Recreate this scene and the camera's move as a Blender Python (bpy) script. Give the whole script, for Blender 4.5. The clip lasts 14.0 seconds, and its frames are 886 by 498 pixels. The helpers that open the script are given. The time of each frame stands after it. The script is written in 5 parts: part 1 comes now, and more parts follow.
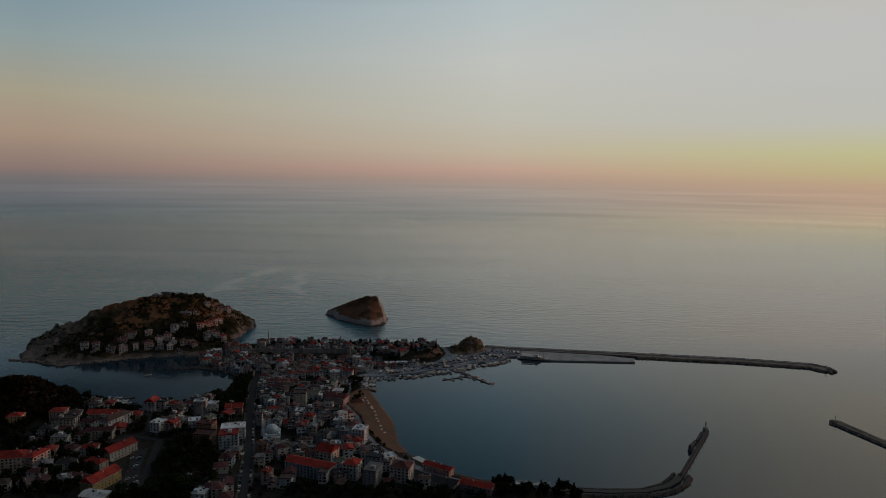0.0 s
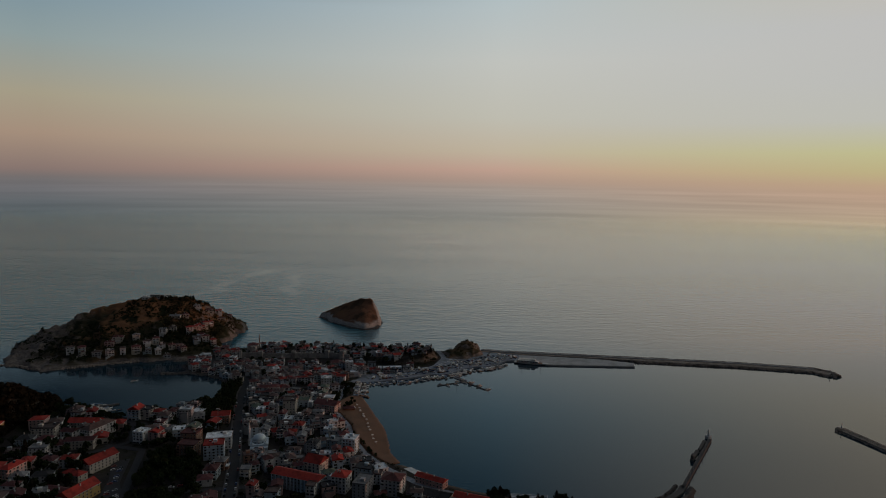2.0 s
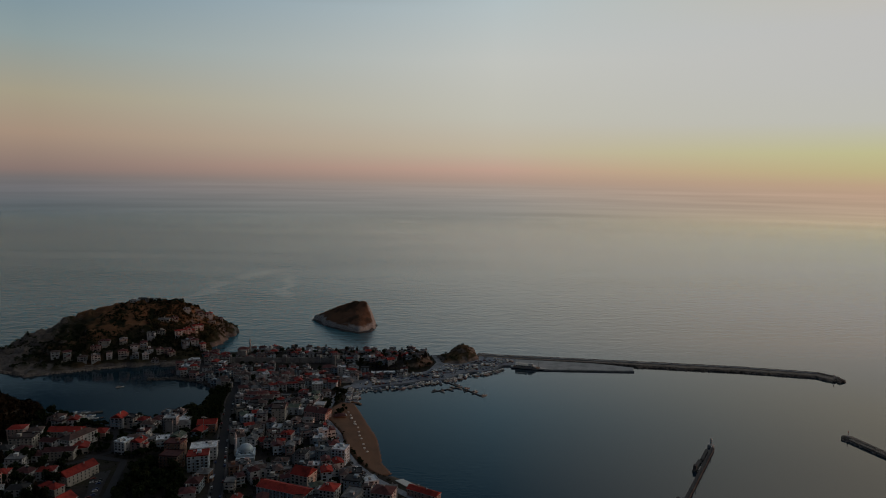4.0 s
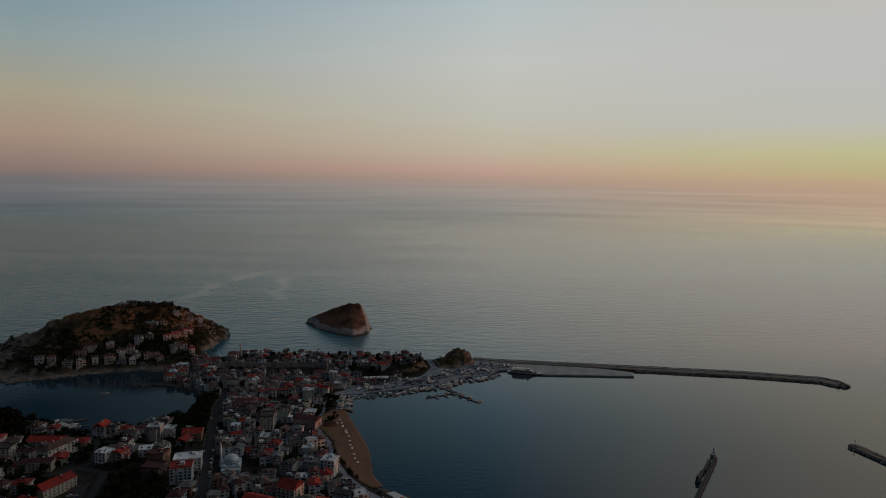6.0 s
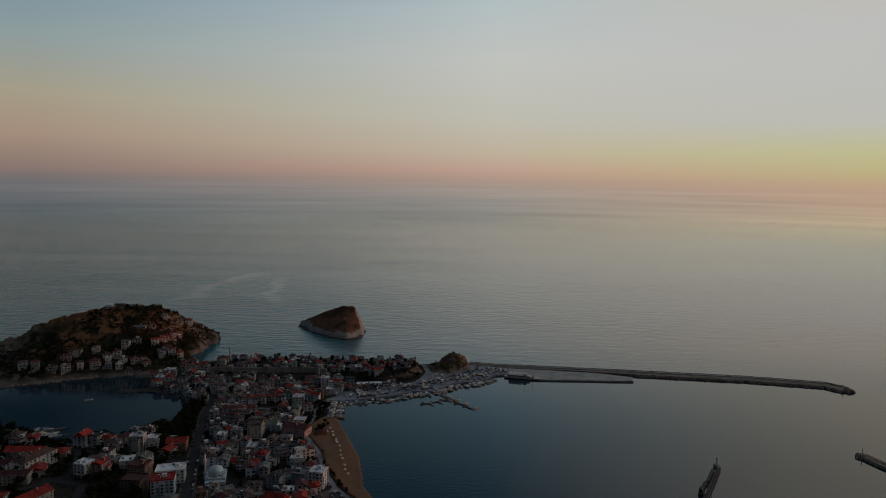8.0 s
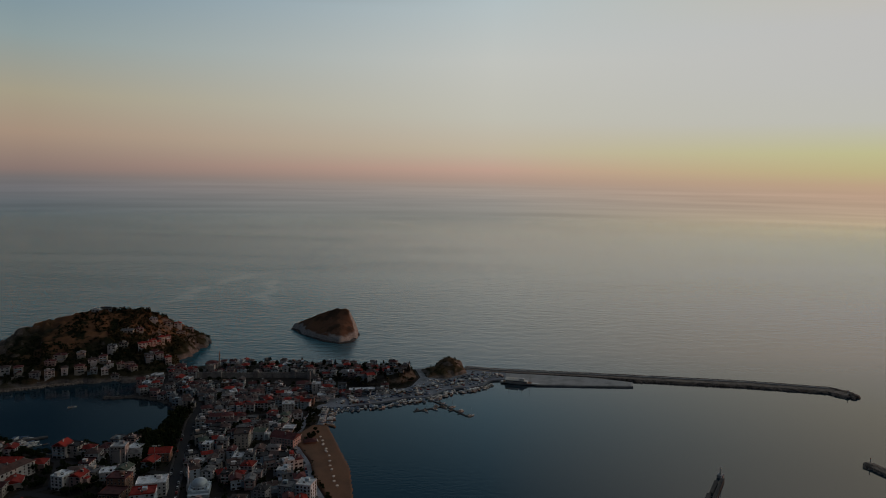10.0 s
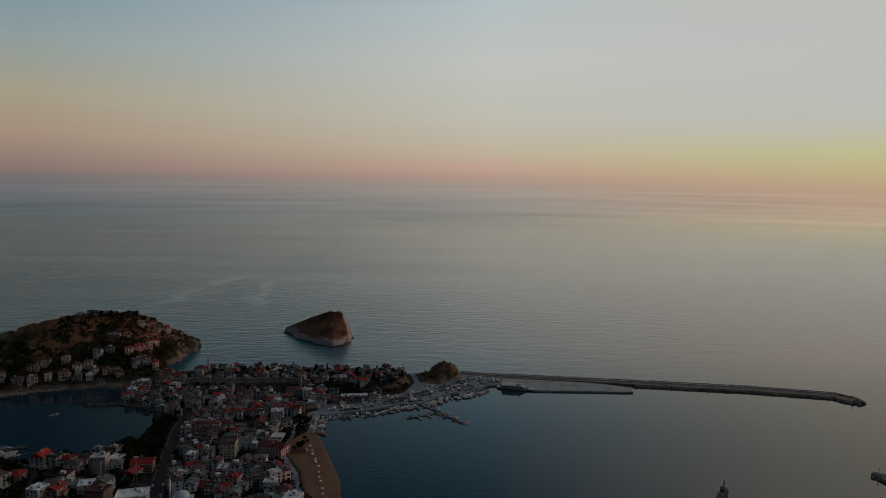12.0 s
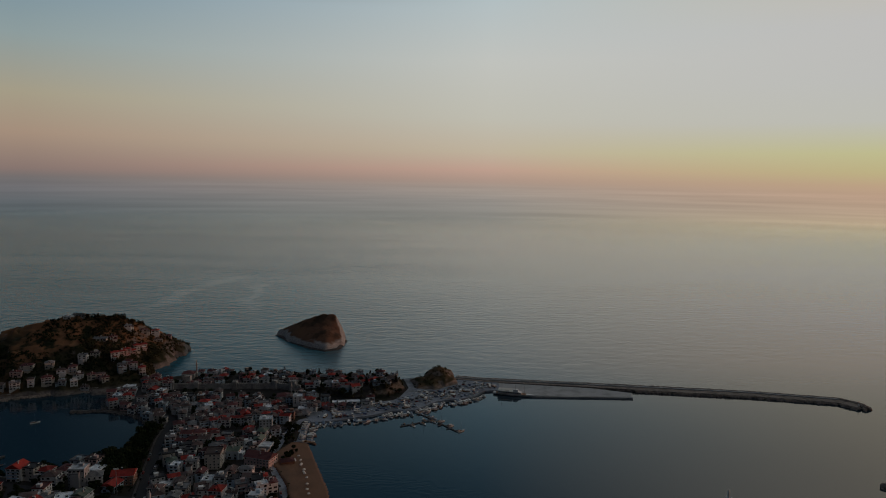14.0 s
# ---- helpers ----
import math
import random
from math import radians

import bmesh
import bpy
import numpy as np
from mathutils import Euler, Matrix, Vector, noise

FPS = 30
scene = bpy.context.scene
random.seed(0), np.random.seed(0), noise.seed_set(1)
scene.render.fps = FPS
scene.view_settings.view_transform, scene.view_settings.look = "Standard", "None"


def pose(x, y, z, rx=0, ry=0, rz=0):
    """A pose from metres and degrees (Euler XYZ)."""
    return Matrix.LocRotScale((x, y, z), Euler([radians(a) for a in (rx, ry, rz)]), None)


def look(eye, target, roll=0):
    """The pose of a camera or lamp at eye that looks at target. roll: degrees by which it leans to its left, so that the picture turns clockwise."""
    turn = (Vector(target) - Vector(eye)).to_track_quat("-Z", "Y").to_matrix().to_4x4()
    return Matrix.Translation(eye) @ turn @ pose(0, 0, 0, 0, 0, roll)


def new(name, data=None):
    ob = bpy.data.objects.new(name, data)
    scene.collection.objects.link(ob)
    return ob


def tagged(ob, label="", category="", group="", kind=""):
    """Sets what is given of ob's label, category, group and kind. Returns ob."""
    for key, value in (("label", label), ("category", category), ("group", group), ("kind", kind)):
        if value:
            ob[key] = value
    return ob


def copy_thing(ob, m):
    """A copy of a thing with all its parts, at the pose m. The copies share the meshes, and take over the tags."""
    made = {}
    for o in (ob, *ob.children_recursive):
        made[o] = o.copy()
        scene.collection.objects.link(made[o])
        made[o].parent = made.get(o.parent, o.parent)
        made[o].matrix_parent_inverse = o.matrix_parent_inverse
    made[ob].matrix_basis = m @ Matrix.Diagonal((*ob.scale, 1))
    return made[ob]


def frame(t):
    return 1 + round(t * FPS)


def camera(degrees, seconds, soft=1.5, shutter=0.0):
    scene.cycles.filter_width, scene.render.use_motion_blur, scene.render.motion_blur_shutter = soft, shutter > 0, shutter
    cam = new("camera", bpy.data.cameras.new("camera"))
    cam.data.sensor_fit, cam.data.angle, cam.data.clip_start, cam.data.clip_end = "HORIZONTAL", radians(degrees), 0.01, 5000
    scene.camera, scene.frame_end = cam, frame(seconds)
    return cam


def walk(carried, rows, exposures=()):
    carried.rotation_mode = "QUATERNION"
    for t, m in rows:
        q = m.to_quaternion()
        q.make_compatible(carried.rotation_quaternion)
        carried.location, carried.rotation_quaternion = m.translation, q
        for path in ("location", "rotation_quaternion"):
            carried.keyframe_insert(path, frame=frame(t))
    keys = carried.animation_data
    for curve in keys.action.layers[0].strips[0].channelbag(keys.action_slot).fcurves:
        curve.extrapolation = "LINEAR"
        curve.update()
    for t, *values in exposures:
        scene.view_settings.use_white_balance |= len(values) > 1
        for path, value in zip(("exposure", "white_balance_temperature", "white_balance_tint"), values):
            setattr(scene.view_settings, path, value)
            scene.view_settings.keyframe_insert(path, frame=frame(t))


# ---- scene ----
cam = camera(68.0, 14.0, soft=0.95)
# seconds, eye in metres, yaw to the left, pitch up, roll
ROWS = [
    (0, 0.0, 0.0, 250.0, 0.0, -6.198, 0.881),
    (2, 4.13, 21.67, 250.35, -0.164, -6.196, 0.889),
    (4, 8.26, 43.25, 250.64, -0.331, -6.195, 0.897),
    (6, 12.38, 64.74, 250.88, -0.501, -6.193, 0.905),
    (8, 16.49, 86.15, 251.07, -0.673, -6.191, 0.913),
    (10, 20.6, 107.47, 251.21, -0.849, -6.19, 0.921),
    (12, 24.71, 128.71, 251.3, -1.027, -6.188, 0.929),
    (14, 28.8, 149.86, 251.34, -1.208, -6.187, 0.937),
]
walk(cam, [(t, pose(x, y, z, 90 + pitch, 0, yaw) @ pose(0, 0, 0, 0, 0, roll)) for t, x, y, z, yaw, pitch, roll in ROWS])


# ---- light: a dusk sky, bright and hazy round the low sun out of view to the right, dim overhead ----
def lin(r, g, b):
    """Linear colour from 0..255 display values."""
    return tuple((c / 255 / 12.92) if c < 11 else ((c / 255 + 0.055) / 1.055) ** 2.4 for c in (r, g, b)) + (1.0,)


SUN_AZIMUTH, SUN_ELEVATION, GLOW = 80.0, 1.2, 0.24
world = bpy.data.worlds.new("dusk_sky")
scene.world = world
world.use_nodes = True
wt = world.node_tree
wn, wl = wt.nodes, wt.links
wn.clear()


def wnode(kind, **values):
    n = wn.new(kind)
    for key, value in values.items():
        if key == "operation":
            n.operation = value
        else:
            n.inputs[int(key[1:])].default_value = value
    return n


def sky_ramp(stops):
    n = wn.new("ShaderNodeValToRGB")
    n.color_ramp.interpolation = "LINEAR"
    els = n.color_ramp.elements
    while len(els) < len(stops):
        els.new(0.5)
    for el, (sine, colour) in zip(els, stops):
        el.position = (sine + 0.16) / 1.16
        el.color = lin(*colour)
    return n


# colours over the sine of the elevation, away from the sun, across it and towards it
# stops below zero paint the hazy farthest sea
AWAY = [(-0.1, (76, 87, 91)), (-0.06, (86, 95, 98)), (-0.04, (93, 99, 103)), (-0.02, (112, 111, 114)), (-0.008, (113, 109, 109)), (0.004, (135, 117, 111)), (0.05, (164, 142, 124)),
        # the sudden drop past 0.24, above the view, is added to darken the cove
        (0.10, (164, 156, 135)), (0.17, (141, 156, 157)), (0.24, (119, 144, 158)), (0.27, (28, 43, 56)), (0.45, (25, 46, 63)), (0.65, (46, 66, 84)), (1.0, (54, 72, 92))]
ACROSS = [(-0.1, (126, 126, 118)), (-0.06, (135, 134, 128)), (-0.035, (147, 142, 136)), (-0.014, (163, 149, 139)), (-0.004, (170, 147, 134)), (0.013, (190, 158, 142)), (0.04, (190, 177, 156)),
          (0.09, (190, 188, 176)), (0.17, (192, 194, 189)), (0.26, (177, 190, 194)), (0.34, (128, 158, 172)), (0.46, (62, 98, 120)), (0.65, (52, 74, 90)), (1.0, (54, 72, 92))]
TOWARDS = [(-0.1, (168, 151, 125)), (-0.065, (184, 168, 138)), (-0.035, (184, 160, 137)), (-0.014, (186, 157, 134)), (-0.002, (188, 161, 132)), (0.015, (188, 176, 131)), (0.04, (190, 187, 142)),
           (0.08, (188, 188, 180)), (0.13, (188, 188, 185)), (0.20, (189, 188, 186)), (0.28, (194, 186, 168)), (0.42, (180, 172, 158)), (0.68, (92, 104, 114)), (1.0, (54, 72, 92))]
coord = wn.new("ShaderNodeTexCoord")
split = wn.new("ShaderNodeSeparateXYZ")
wl.new(coord.outputs["Generated"], split.inputs[0])
height = wnode("ShaderNodeMapRange", _1=-0.16, _2=1.0, _3=0.0, _4=1.0)
wl.new(split.outputs[2], height.inputs[0])
flat = wn.new("ShaderNodeVectorMath")
flat.operation = "MULTIPLY"
flat.inputs[1].default_value = (1, 1, 0)
wl.new(coord.outputs["Generated"], flat.inputs[0])
unit = wn.new("ShaderNodeVectorMath")
unit.operation = "NORMALIZE"
wl.new(flat.outputs[0], unit.inputs[0])
toward = wn.new("ShaderNodeVectorMath")
toward.operation = "DOT_PRODUCT"
toward.inputs[1].default_value = (math.sin(radians(SUN_AZIMUTH)), math.cos(radians(SUN_AZIMUTH)), 0)
wl.new(unit.outputs[0], toward.inputs[0])
ramps = [sky_ramp(s) for s in (AWAY, ACROSS, TOWARDS)]
for r in ramps:
    wl.new(height.outputs[0], r.inputs[0])
first = wnode("ShaderNodeMapRange", _1=-0.36, _2=0.26, _3=0.0, _4=1.0)
second = wnode("ShaderNodeMapRange", _1=0.26, _2=0.72, _3=0.0, _4=1.0)
mix_a, mix_b = wn.new("ShaderNodeMix"), wn.new("ShaderNodeMix")
for m, f in ((mix_a, first), (mix_b, second)):
    m.data_type = "RGBA"
    wl.new(toward.outputs["Value"], f.inputs[0])
    wl.new(f.outputs[0], m.inputs[0])
wl.new(ramps[0].outputs[0], mix_a.inputs[6])
wl.new(ramps[1].outputs[0], mix_a.inputs[7])
wl.new(mix_a.outputs[2], mix_b.inputs[6])
wl.new(ramps[2].outputs[0], mix_b.inputs[7])
# the land side of the sky, to the south, is a dim dusk blue
south = wnode("ShaderNodeMapRange", _1=0.1, _2=-0.6, _3=0.0, _4=1.0)
wl.new(split.outputs[1], south.inputs[0])
mix_c = wn.new("ShaderNodeMix")
mix_c.data_type = "RGBA"
wl.new(south.outputs[0], mix_c.inputs[0])
wl.new(mix_b.outputs[2], mix_c.inputs[6])
mix_c.inputs[7].default_value = lin(30, 39, 52)
# below the horizon the backdrop is painted as hazy far water, in pale and dark streaks
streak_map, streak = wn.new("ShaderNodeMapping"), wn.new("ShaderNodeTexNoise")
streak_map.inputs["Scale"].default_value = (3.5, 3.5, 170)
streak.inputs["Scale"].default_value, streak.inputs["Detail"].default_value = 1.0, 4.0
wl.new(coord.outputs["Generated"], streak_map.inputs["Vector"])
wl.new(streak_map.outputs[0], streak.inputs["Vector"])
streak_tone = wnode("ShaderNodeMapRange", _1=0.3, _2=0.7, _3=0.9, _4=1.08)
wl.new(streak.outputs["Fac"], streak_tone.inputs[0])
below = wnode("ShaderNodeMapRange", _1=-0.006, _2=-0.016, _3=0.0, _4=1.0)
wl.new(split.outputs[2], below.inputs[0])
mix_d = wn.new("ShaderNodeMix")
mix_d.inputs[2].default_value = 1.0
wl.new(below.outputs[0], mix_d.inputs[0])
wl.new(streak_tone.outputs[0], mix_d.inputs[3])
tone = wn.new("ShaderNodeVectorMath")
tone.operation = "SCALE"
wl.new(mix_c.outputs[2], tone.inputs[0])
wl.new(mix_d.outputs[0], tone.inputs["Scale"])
back = wn.new("ShaderNodeBackground")
wl.new(tone.outputs[0], back.inputs[0])
# added warm glow over the sun, unseen above the view, brightening sea and town
glow_up = wn.new("ShaderNodeValToRGB")
for el, (sine, v) in zip([glow_up.color_ramp.elements[0], glow_up.color_ramp.elements[1], glow_up.color_ramp.elements.new(0.5), glow_up.color_ramp.elements.new(0.6)],
                         ((0.36, 0.0), (0.9, 0.0), (0.55, 1.0), (0.7, 0.7))):
    el.position, el.color = (sine + 0.16) / 1.16, (v, v, v, 1)
wl.new(height.outputs[0], glow_up.inputs[0])
glow_side = wnode("ShaderNodeMapRange", _1=0.15, _2=0.8, _3=0.0, _4=GLOW)
wl.new(toward.outputs["Value"], glow_side.inputs[0])
glow = wn.new("ShaderNodeMath")
glow.operation = "MULTIPLY"
wl.new(glow_up.outputs[0], glow.inputs[0])
wl.new(glow_side.outputs[0], glow.inputs[1])
glow_fill = wn.new("ShaderNodeBackground")
glow_fill.inputs[0].default_value = (1.0, 0.84, 0.62, 1)
wl.new(glow.outputs[0], glow_fill.inputs[1])
whole = wn.new("ShaderNodeAddShader")
wl.new(back.outputs[0], whole.inputs[0])
wl.new(glow_fill.outputs[0], whole.inputs[1])
back.inputs[1].default_value = 1.0
wout = wn.new("ShaderNodeOutputWorld")
wl.new(whole.outputs[0], wout.inputs[0])

sun = new("sun", bpy.data.lights.new("sun", "SUN"))
sun.data.energy, sun.data.angle, sun.data.color = 0.52, radians(0.8), (1.0, 0.34, 0.17)
se, sa = radians(SUN_ELEVATION), radians(SUN_AZIMUTH)
sun.matrix_world = look((900 * math.sin(sa), 900 * math.cos(sa), 900 * math.tan(se)), (0, 0, 0))


# ---- materials ----
def material(name, colour, rough=0.8, vary=0.25, scale=0.3, fine=3.0, bump=0.15, metal=0.0, other=None, spread=0.5, by_object=0.0, specular=0.3):
    """A surface whose colour varies at two sizes (metres: 1/scale and 1/fine), with a second colour in worn places and a fine relief."""
    m = bpy.data.materials.new(name)
    m.use_nodes = True
    n, l = m.node_tree.nodes, m.node_tree.links
    b = n["Principled BSDF"]
    b.inputs["Roughness"].default_value, b.inputs["Metallic"].default_value = rough, metal
    b.inputs["Specular IOR Level"].default_value = specular
    geo = n.new("ShaderNodeNewGeometry")
    big, small = n.new("ShaderNodeTexNoise"), n.new("ShaderNodeTexNoise")
    for tex, s, detail in ((big, scale, 5.0), (small, fine, 4.0)):
        tex.inputs["Scale"].default_value, tex.inputs["Detail"].default_value = s, detail
        l.new(geo.outputs["Position"], tex.inputs["Vector"])
    worn = n.new("ShaderNodeMapRange")
    worn.inputs[1].default_value, worn.inputs[2].default_value = 0.62 - 0.3 * spread, 0.75 - 0.2 * spread
    l.new(big.outputs["Fac"], worn.inputs[0])
    two = n.new("ShaderNodeMix")
    two.data_type = "RGBA"
    two.inputs[6].default_value = (*colour, 1)
    two.inputs[7].default_value = (*(other or [c * (1 - vary) for c in colour]), 1)
    l.new(worn.outputs[0], two.inputs[0])
    grain = n.new("ShaderNodeMapRange")
    grain.inputs[1].default_value, grain.inputs[2].default_value = 0.3, 0.7
    grain.inputs[3].default_value, grain.inputs[4].default_value = 1 - vary, 1 + vary
    l.new(small.outputs["Fac"], grain.inputs[0])
    value = grain.outputs[0]
    if by_object:
        info = n.new("ShaderNodeObjectInfo")
        each = n.new("ShaderNodeMapRange")
        each.inputs[3].default_value, each.inputs[4].default_value = 1 - by_object, 1 + by_object
        l.new(info.outputs["Random"], each.inputs[0])
        times = n.new("ShaderNodeMath")
        times.operation = "MULTIPLY"
        l.new(each.outputs[0], times.inputs[0])
        l.new(value, times.inputs[1])
        value = times.outputs[0]
    hsv = n.new("ShaderNodeHueSaturation")
    l.new(value, hsv.inputs["Value"])
    l.new(two.outputs[2], hsv.inputs["Color"])
    l.new(hsv.outputs[0], b.inputs["Base Color"])
    if bump:
        bm = n.new("ShaderNodeBump")
        bm.inputs["Strength"].default_value, bm.inputs["Distance"].default_value = bump, 0.5 / fine
        l.new(small.outputs["Fac"], bm.inputs["Height"])
        l.new(bm.outputs[0], b.inputs["Normal"])
    return m


SLICKS = [((-486, 1349), (-492, 1600), 24), ((-495, 1590), (-428, 1790), 28), ((-370, 1712), (-301, 1313), 20), ((-1237, 4563), (-525, 4207), 50), ((-525, 4207), (-76, 3576), 50)]


def water_material():
    m = bpy.data.materials.new("sea_water")
    m.use_nodes = True
    n, l = m.node_tree.nodes, m.node_tree.links
    b = n["Principled BSDF"]
    b.inputs["IOR"].default_value = 1.5
    geo = n.new("ShaderNodeNewGeometry")

    def waves(turn, stretch, scale, detail, rough=0.5):
        mp = n.new("ShaderNodeMapping")
        mp.inputs["Rotation"].default_value = (0, 0, radians(turn))
        mp.inputs["Scale"].default_value = stretch
        l.new(geo.outputs["Position"], mp.inputs["Vector"])
        t = n.new("ShaderNodeTexNoise")
        t.inputs["Scale"].default_value, t.inputs["Detail"].default_value, t.inputs["Roughness"].default_value = scale, detail, rough
        l.new(mp.outputs[0], t.inputs["Vector"])
        return t

    swell = waves(4, (0.4, 1.0, 1.0), 0.075, 3.0)
    chop = waves(-8, (0.5, 1.0, 1.0), 0.25, 3.0)
    slick = waves(10, (0.22, 1.0, 1.0), 0.0042, 5.0, 0.6)
    mixed = n.new("ShaderNodeMath")
    mixed.operation = "MULTIPLY_ADD"
    mixed.inputs[1].default_value = 0.5
    l.new(chop.outputs["Fac"], mixed.inputs[0])
    amount = n.new("ShaderNodeMapRange")
    amount.inputs[1].default_value, amount.inputs[2].default_value = 0.38, 0.62
    amount.inputs[3].default_value, amount.inputs[4].default_value = 0.44, 0.66
    l.new(slick.outputs["Fac"], amount.inputs[0])
    bp = n.new("ShaderNodeBump")
    bp.inputs["Distance"].default_value = 1.6
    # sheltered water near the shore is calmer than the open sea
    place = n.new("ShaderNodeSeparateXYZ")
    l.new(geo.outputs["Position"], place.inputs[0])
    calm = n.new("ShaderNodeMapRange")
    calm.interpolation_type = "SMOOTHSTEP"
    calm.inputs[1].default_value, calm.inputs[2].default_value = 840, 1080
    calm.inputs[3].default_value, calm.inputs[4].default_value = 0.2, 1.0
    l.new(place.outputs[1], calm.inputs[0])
    rough_sea = n.new("ShaderNodeMath")
    rough_sea.operation = "MULTIPLY"
    l.new(amount.outputs[0], rough_sea.inputs[0])
    l.new(calm.outputs[0], rough_sea.inputs[1])
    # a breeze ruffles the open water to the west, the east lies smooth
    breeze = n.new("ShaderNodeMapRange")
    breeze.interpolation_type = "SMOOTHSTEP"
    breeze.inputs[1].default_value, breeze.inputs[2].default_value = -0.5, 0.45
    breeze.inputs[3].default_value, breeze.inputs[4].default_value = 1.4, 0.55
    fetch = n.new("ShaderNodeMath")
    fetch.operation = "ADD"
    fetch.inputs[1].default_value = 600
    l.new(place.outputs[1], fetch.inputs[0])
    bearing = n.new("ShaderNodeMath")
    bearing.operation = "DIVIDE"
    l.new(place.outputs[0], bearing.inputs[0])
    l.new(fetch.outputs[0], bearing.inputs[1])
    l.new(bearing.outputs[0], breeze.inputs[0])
    # open water: blue westward, the warm dusk glow put into its colour eastward
    body, shore = n.new("ShaderNodeMix"), n.new("ShaderNodeMix")
    body.data_type = shore.data_type = "RGBA"
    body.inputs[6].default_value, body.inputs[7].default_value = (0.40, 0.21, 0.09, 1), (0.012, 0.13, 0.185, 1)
    # inshore, at low y, the base colour is darker than either
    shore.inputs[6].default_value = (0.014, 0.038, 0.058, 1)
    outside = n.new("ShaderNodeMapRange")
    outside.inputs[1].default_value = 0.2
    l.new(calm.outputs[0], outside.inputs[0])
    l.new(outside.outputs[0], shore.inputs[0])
    rolling = n.new("ShaderNodeMath")
    rolling.operation = "MULTIPLY"
    l.new(swell.outputs["Fac"], rolling.inputs[0])
    l.new(outside.outputs[0], rolling.inputs[1])
    l.new(rolling.outputs[0], mixed.inputs[2])
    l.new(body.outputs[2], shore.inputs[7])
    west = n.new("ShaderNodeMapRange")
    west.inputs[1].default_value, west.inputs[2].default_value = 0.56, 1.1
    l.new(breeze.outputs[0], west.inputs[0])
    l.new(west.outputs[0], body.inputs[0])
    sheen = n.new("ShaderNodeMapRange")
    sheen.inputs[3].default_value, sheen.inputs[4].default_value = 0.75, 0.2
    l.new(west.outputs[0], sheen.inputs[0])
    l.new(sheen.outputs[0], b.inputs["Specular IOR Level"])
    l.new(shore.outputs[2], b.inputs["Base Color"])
    ruffled = n.new("ShaderNodeMath")
    ruffled.operation = "MULTIPLY"
    l.new(rough_sea.outputs[0], ruffled.inputs[0])
    l.new(breeze.outputs[0], ruffled.inputs[1])
    # smooth slicks left by boats: wavering lines on which the ripples are damped
    waver = waves(0, (1, 1, 1), 0.012, 3.0)
    damp = None
    for (ax, ay), (bx, by), half in SLICKS:
        d = math.hypot(bx - ax, by - ay)
        rel = n.new("ShaderNodeVectorMath")
        rel.operation = "SUBTRACT"
        rel.inputs[1].default_value = ((ax + bx) / 2, (ay + by) / 2, 0)
        l.new(geo.outputs["Position"], rel.inputs[0])
        sides = []
        for ux, uy in (((bx - ax) / d, (by - ay) / d), (-(by - ay) / d, (bx - ax) / d)):
            dot = n.new("ShaderNodeVectorMath")
            dot.operation = "DOT_PRODUCT"
            dot.inputs[1].default_value = (ux, uy, 0)
            l.new(rel.outputs[0], dot.inputs[0])
            sides.append(dot.outputs["Value"])
        shift = n.new("ShaderNodeMath")
        shift.operation = "MULTIPLY_ADD"
        shift.inputs[1].default_value = half * 5
        l.new(waver.outputs["Fac"], shift.inputs[0])
        l.new(sides[1], shift.inputs[2])
        back_off = n.new("ShaderNodeMath")
        back_off.operation = "SUBTRACT"
        back_off.inputs[1].default_value = half * 2.5
        l.new(shift.outputs[0], back_off.inputs[0])
        masks = []
        for src, lo, hi in ((back_off.outputs[0], half, half * 0.3), (sides[0], d / 2, d / 2 * 0.6)):
            ab = n.new("ShaderNodeMath")
            ab.operation = "ABSOLUTE"
            l.new(src, ab.inputs[0])
            mr = n.new("ShaderNodeMapRange")
            mr.inputs[1].default_value, mr.inputs[2].default_value = lo, hi
            l.new(ab.outputs[0], mr.inputs[0])
            masks.append(mr.outputs[0])
        both = n.new("ShaderNodeMath")
        both.operation = "MULTIPLY"
        l.new(masks[0], both.inputs[0])
        l.new(masks[1], both.inputs[1])
        if damp is None:
            damp = both.outputs[0]
        else:
            most = n.new("ShaderNodeMath")
            most.operation = "MAXIMUM"
            l.new(damp, most.inputs[0])
            l.new(both.outputs[0], most.inputs[1])
            damp = most.outputs[0]
    keep = n.new("ShaderNodeMapRange")
    keep.inputs[3].default_value, keep.inputs[4].default_value = 1.0, 0.66
    l.new(damp, keep.inputs[0])
    damped = n.new("ShaderNodeMath")
    damped.operation = "MULTIPLY"
    l.new(ruffled.outputs[0], damped.inputs[0])
    l.new(keep.outputs[0], damped.inputs[1])
    l.new(damped.outputs[0], bp.inputs["Strength"])
    l.new(mixed.outputs[0], bp.inputs["Height"])
    l.new(bp.outputs[0], b.inputs["Normal"])
    gloss = n.new("ShaderNodeMapRange")
    gloss.inputs[1].default_value, gloss.inputs[2].default_value = 0.35, 0.65
    gloss.inputs[3].default_value, gloss.inputs[4].default_value = 0.15, 0.17
    l.new(slick.outputs["Fac"], gloss.inputs[0])
    soften = n.new("ShaderNodeMath")
    soften.operation = "MULTIPLY"
    l.new(gloss.outputs[0], soften.inputs[0])
    l.new(calm.outputs[0], soften.inputs[1])
    smooth_sea = n.new("ShaderNodeMath")
    smooth_sea.operation = "MULTIPLY"
    l.new(soften.outputs[0], smooth_sea.inputs[0])
    l.new(breeze.outputs[0], smooth_sea.inputs[1])
    sleek = n.new("ShaderNodeMapRange")
    sleek.inputs[3].default_value, sleek.inputs[4].default_value = 1.0, 0.66
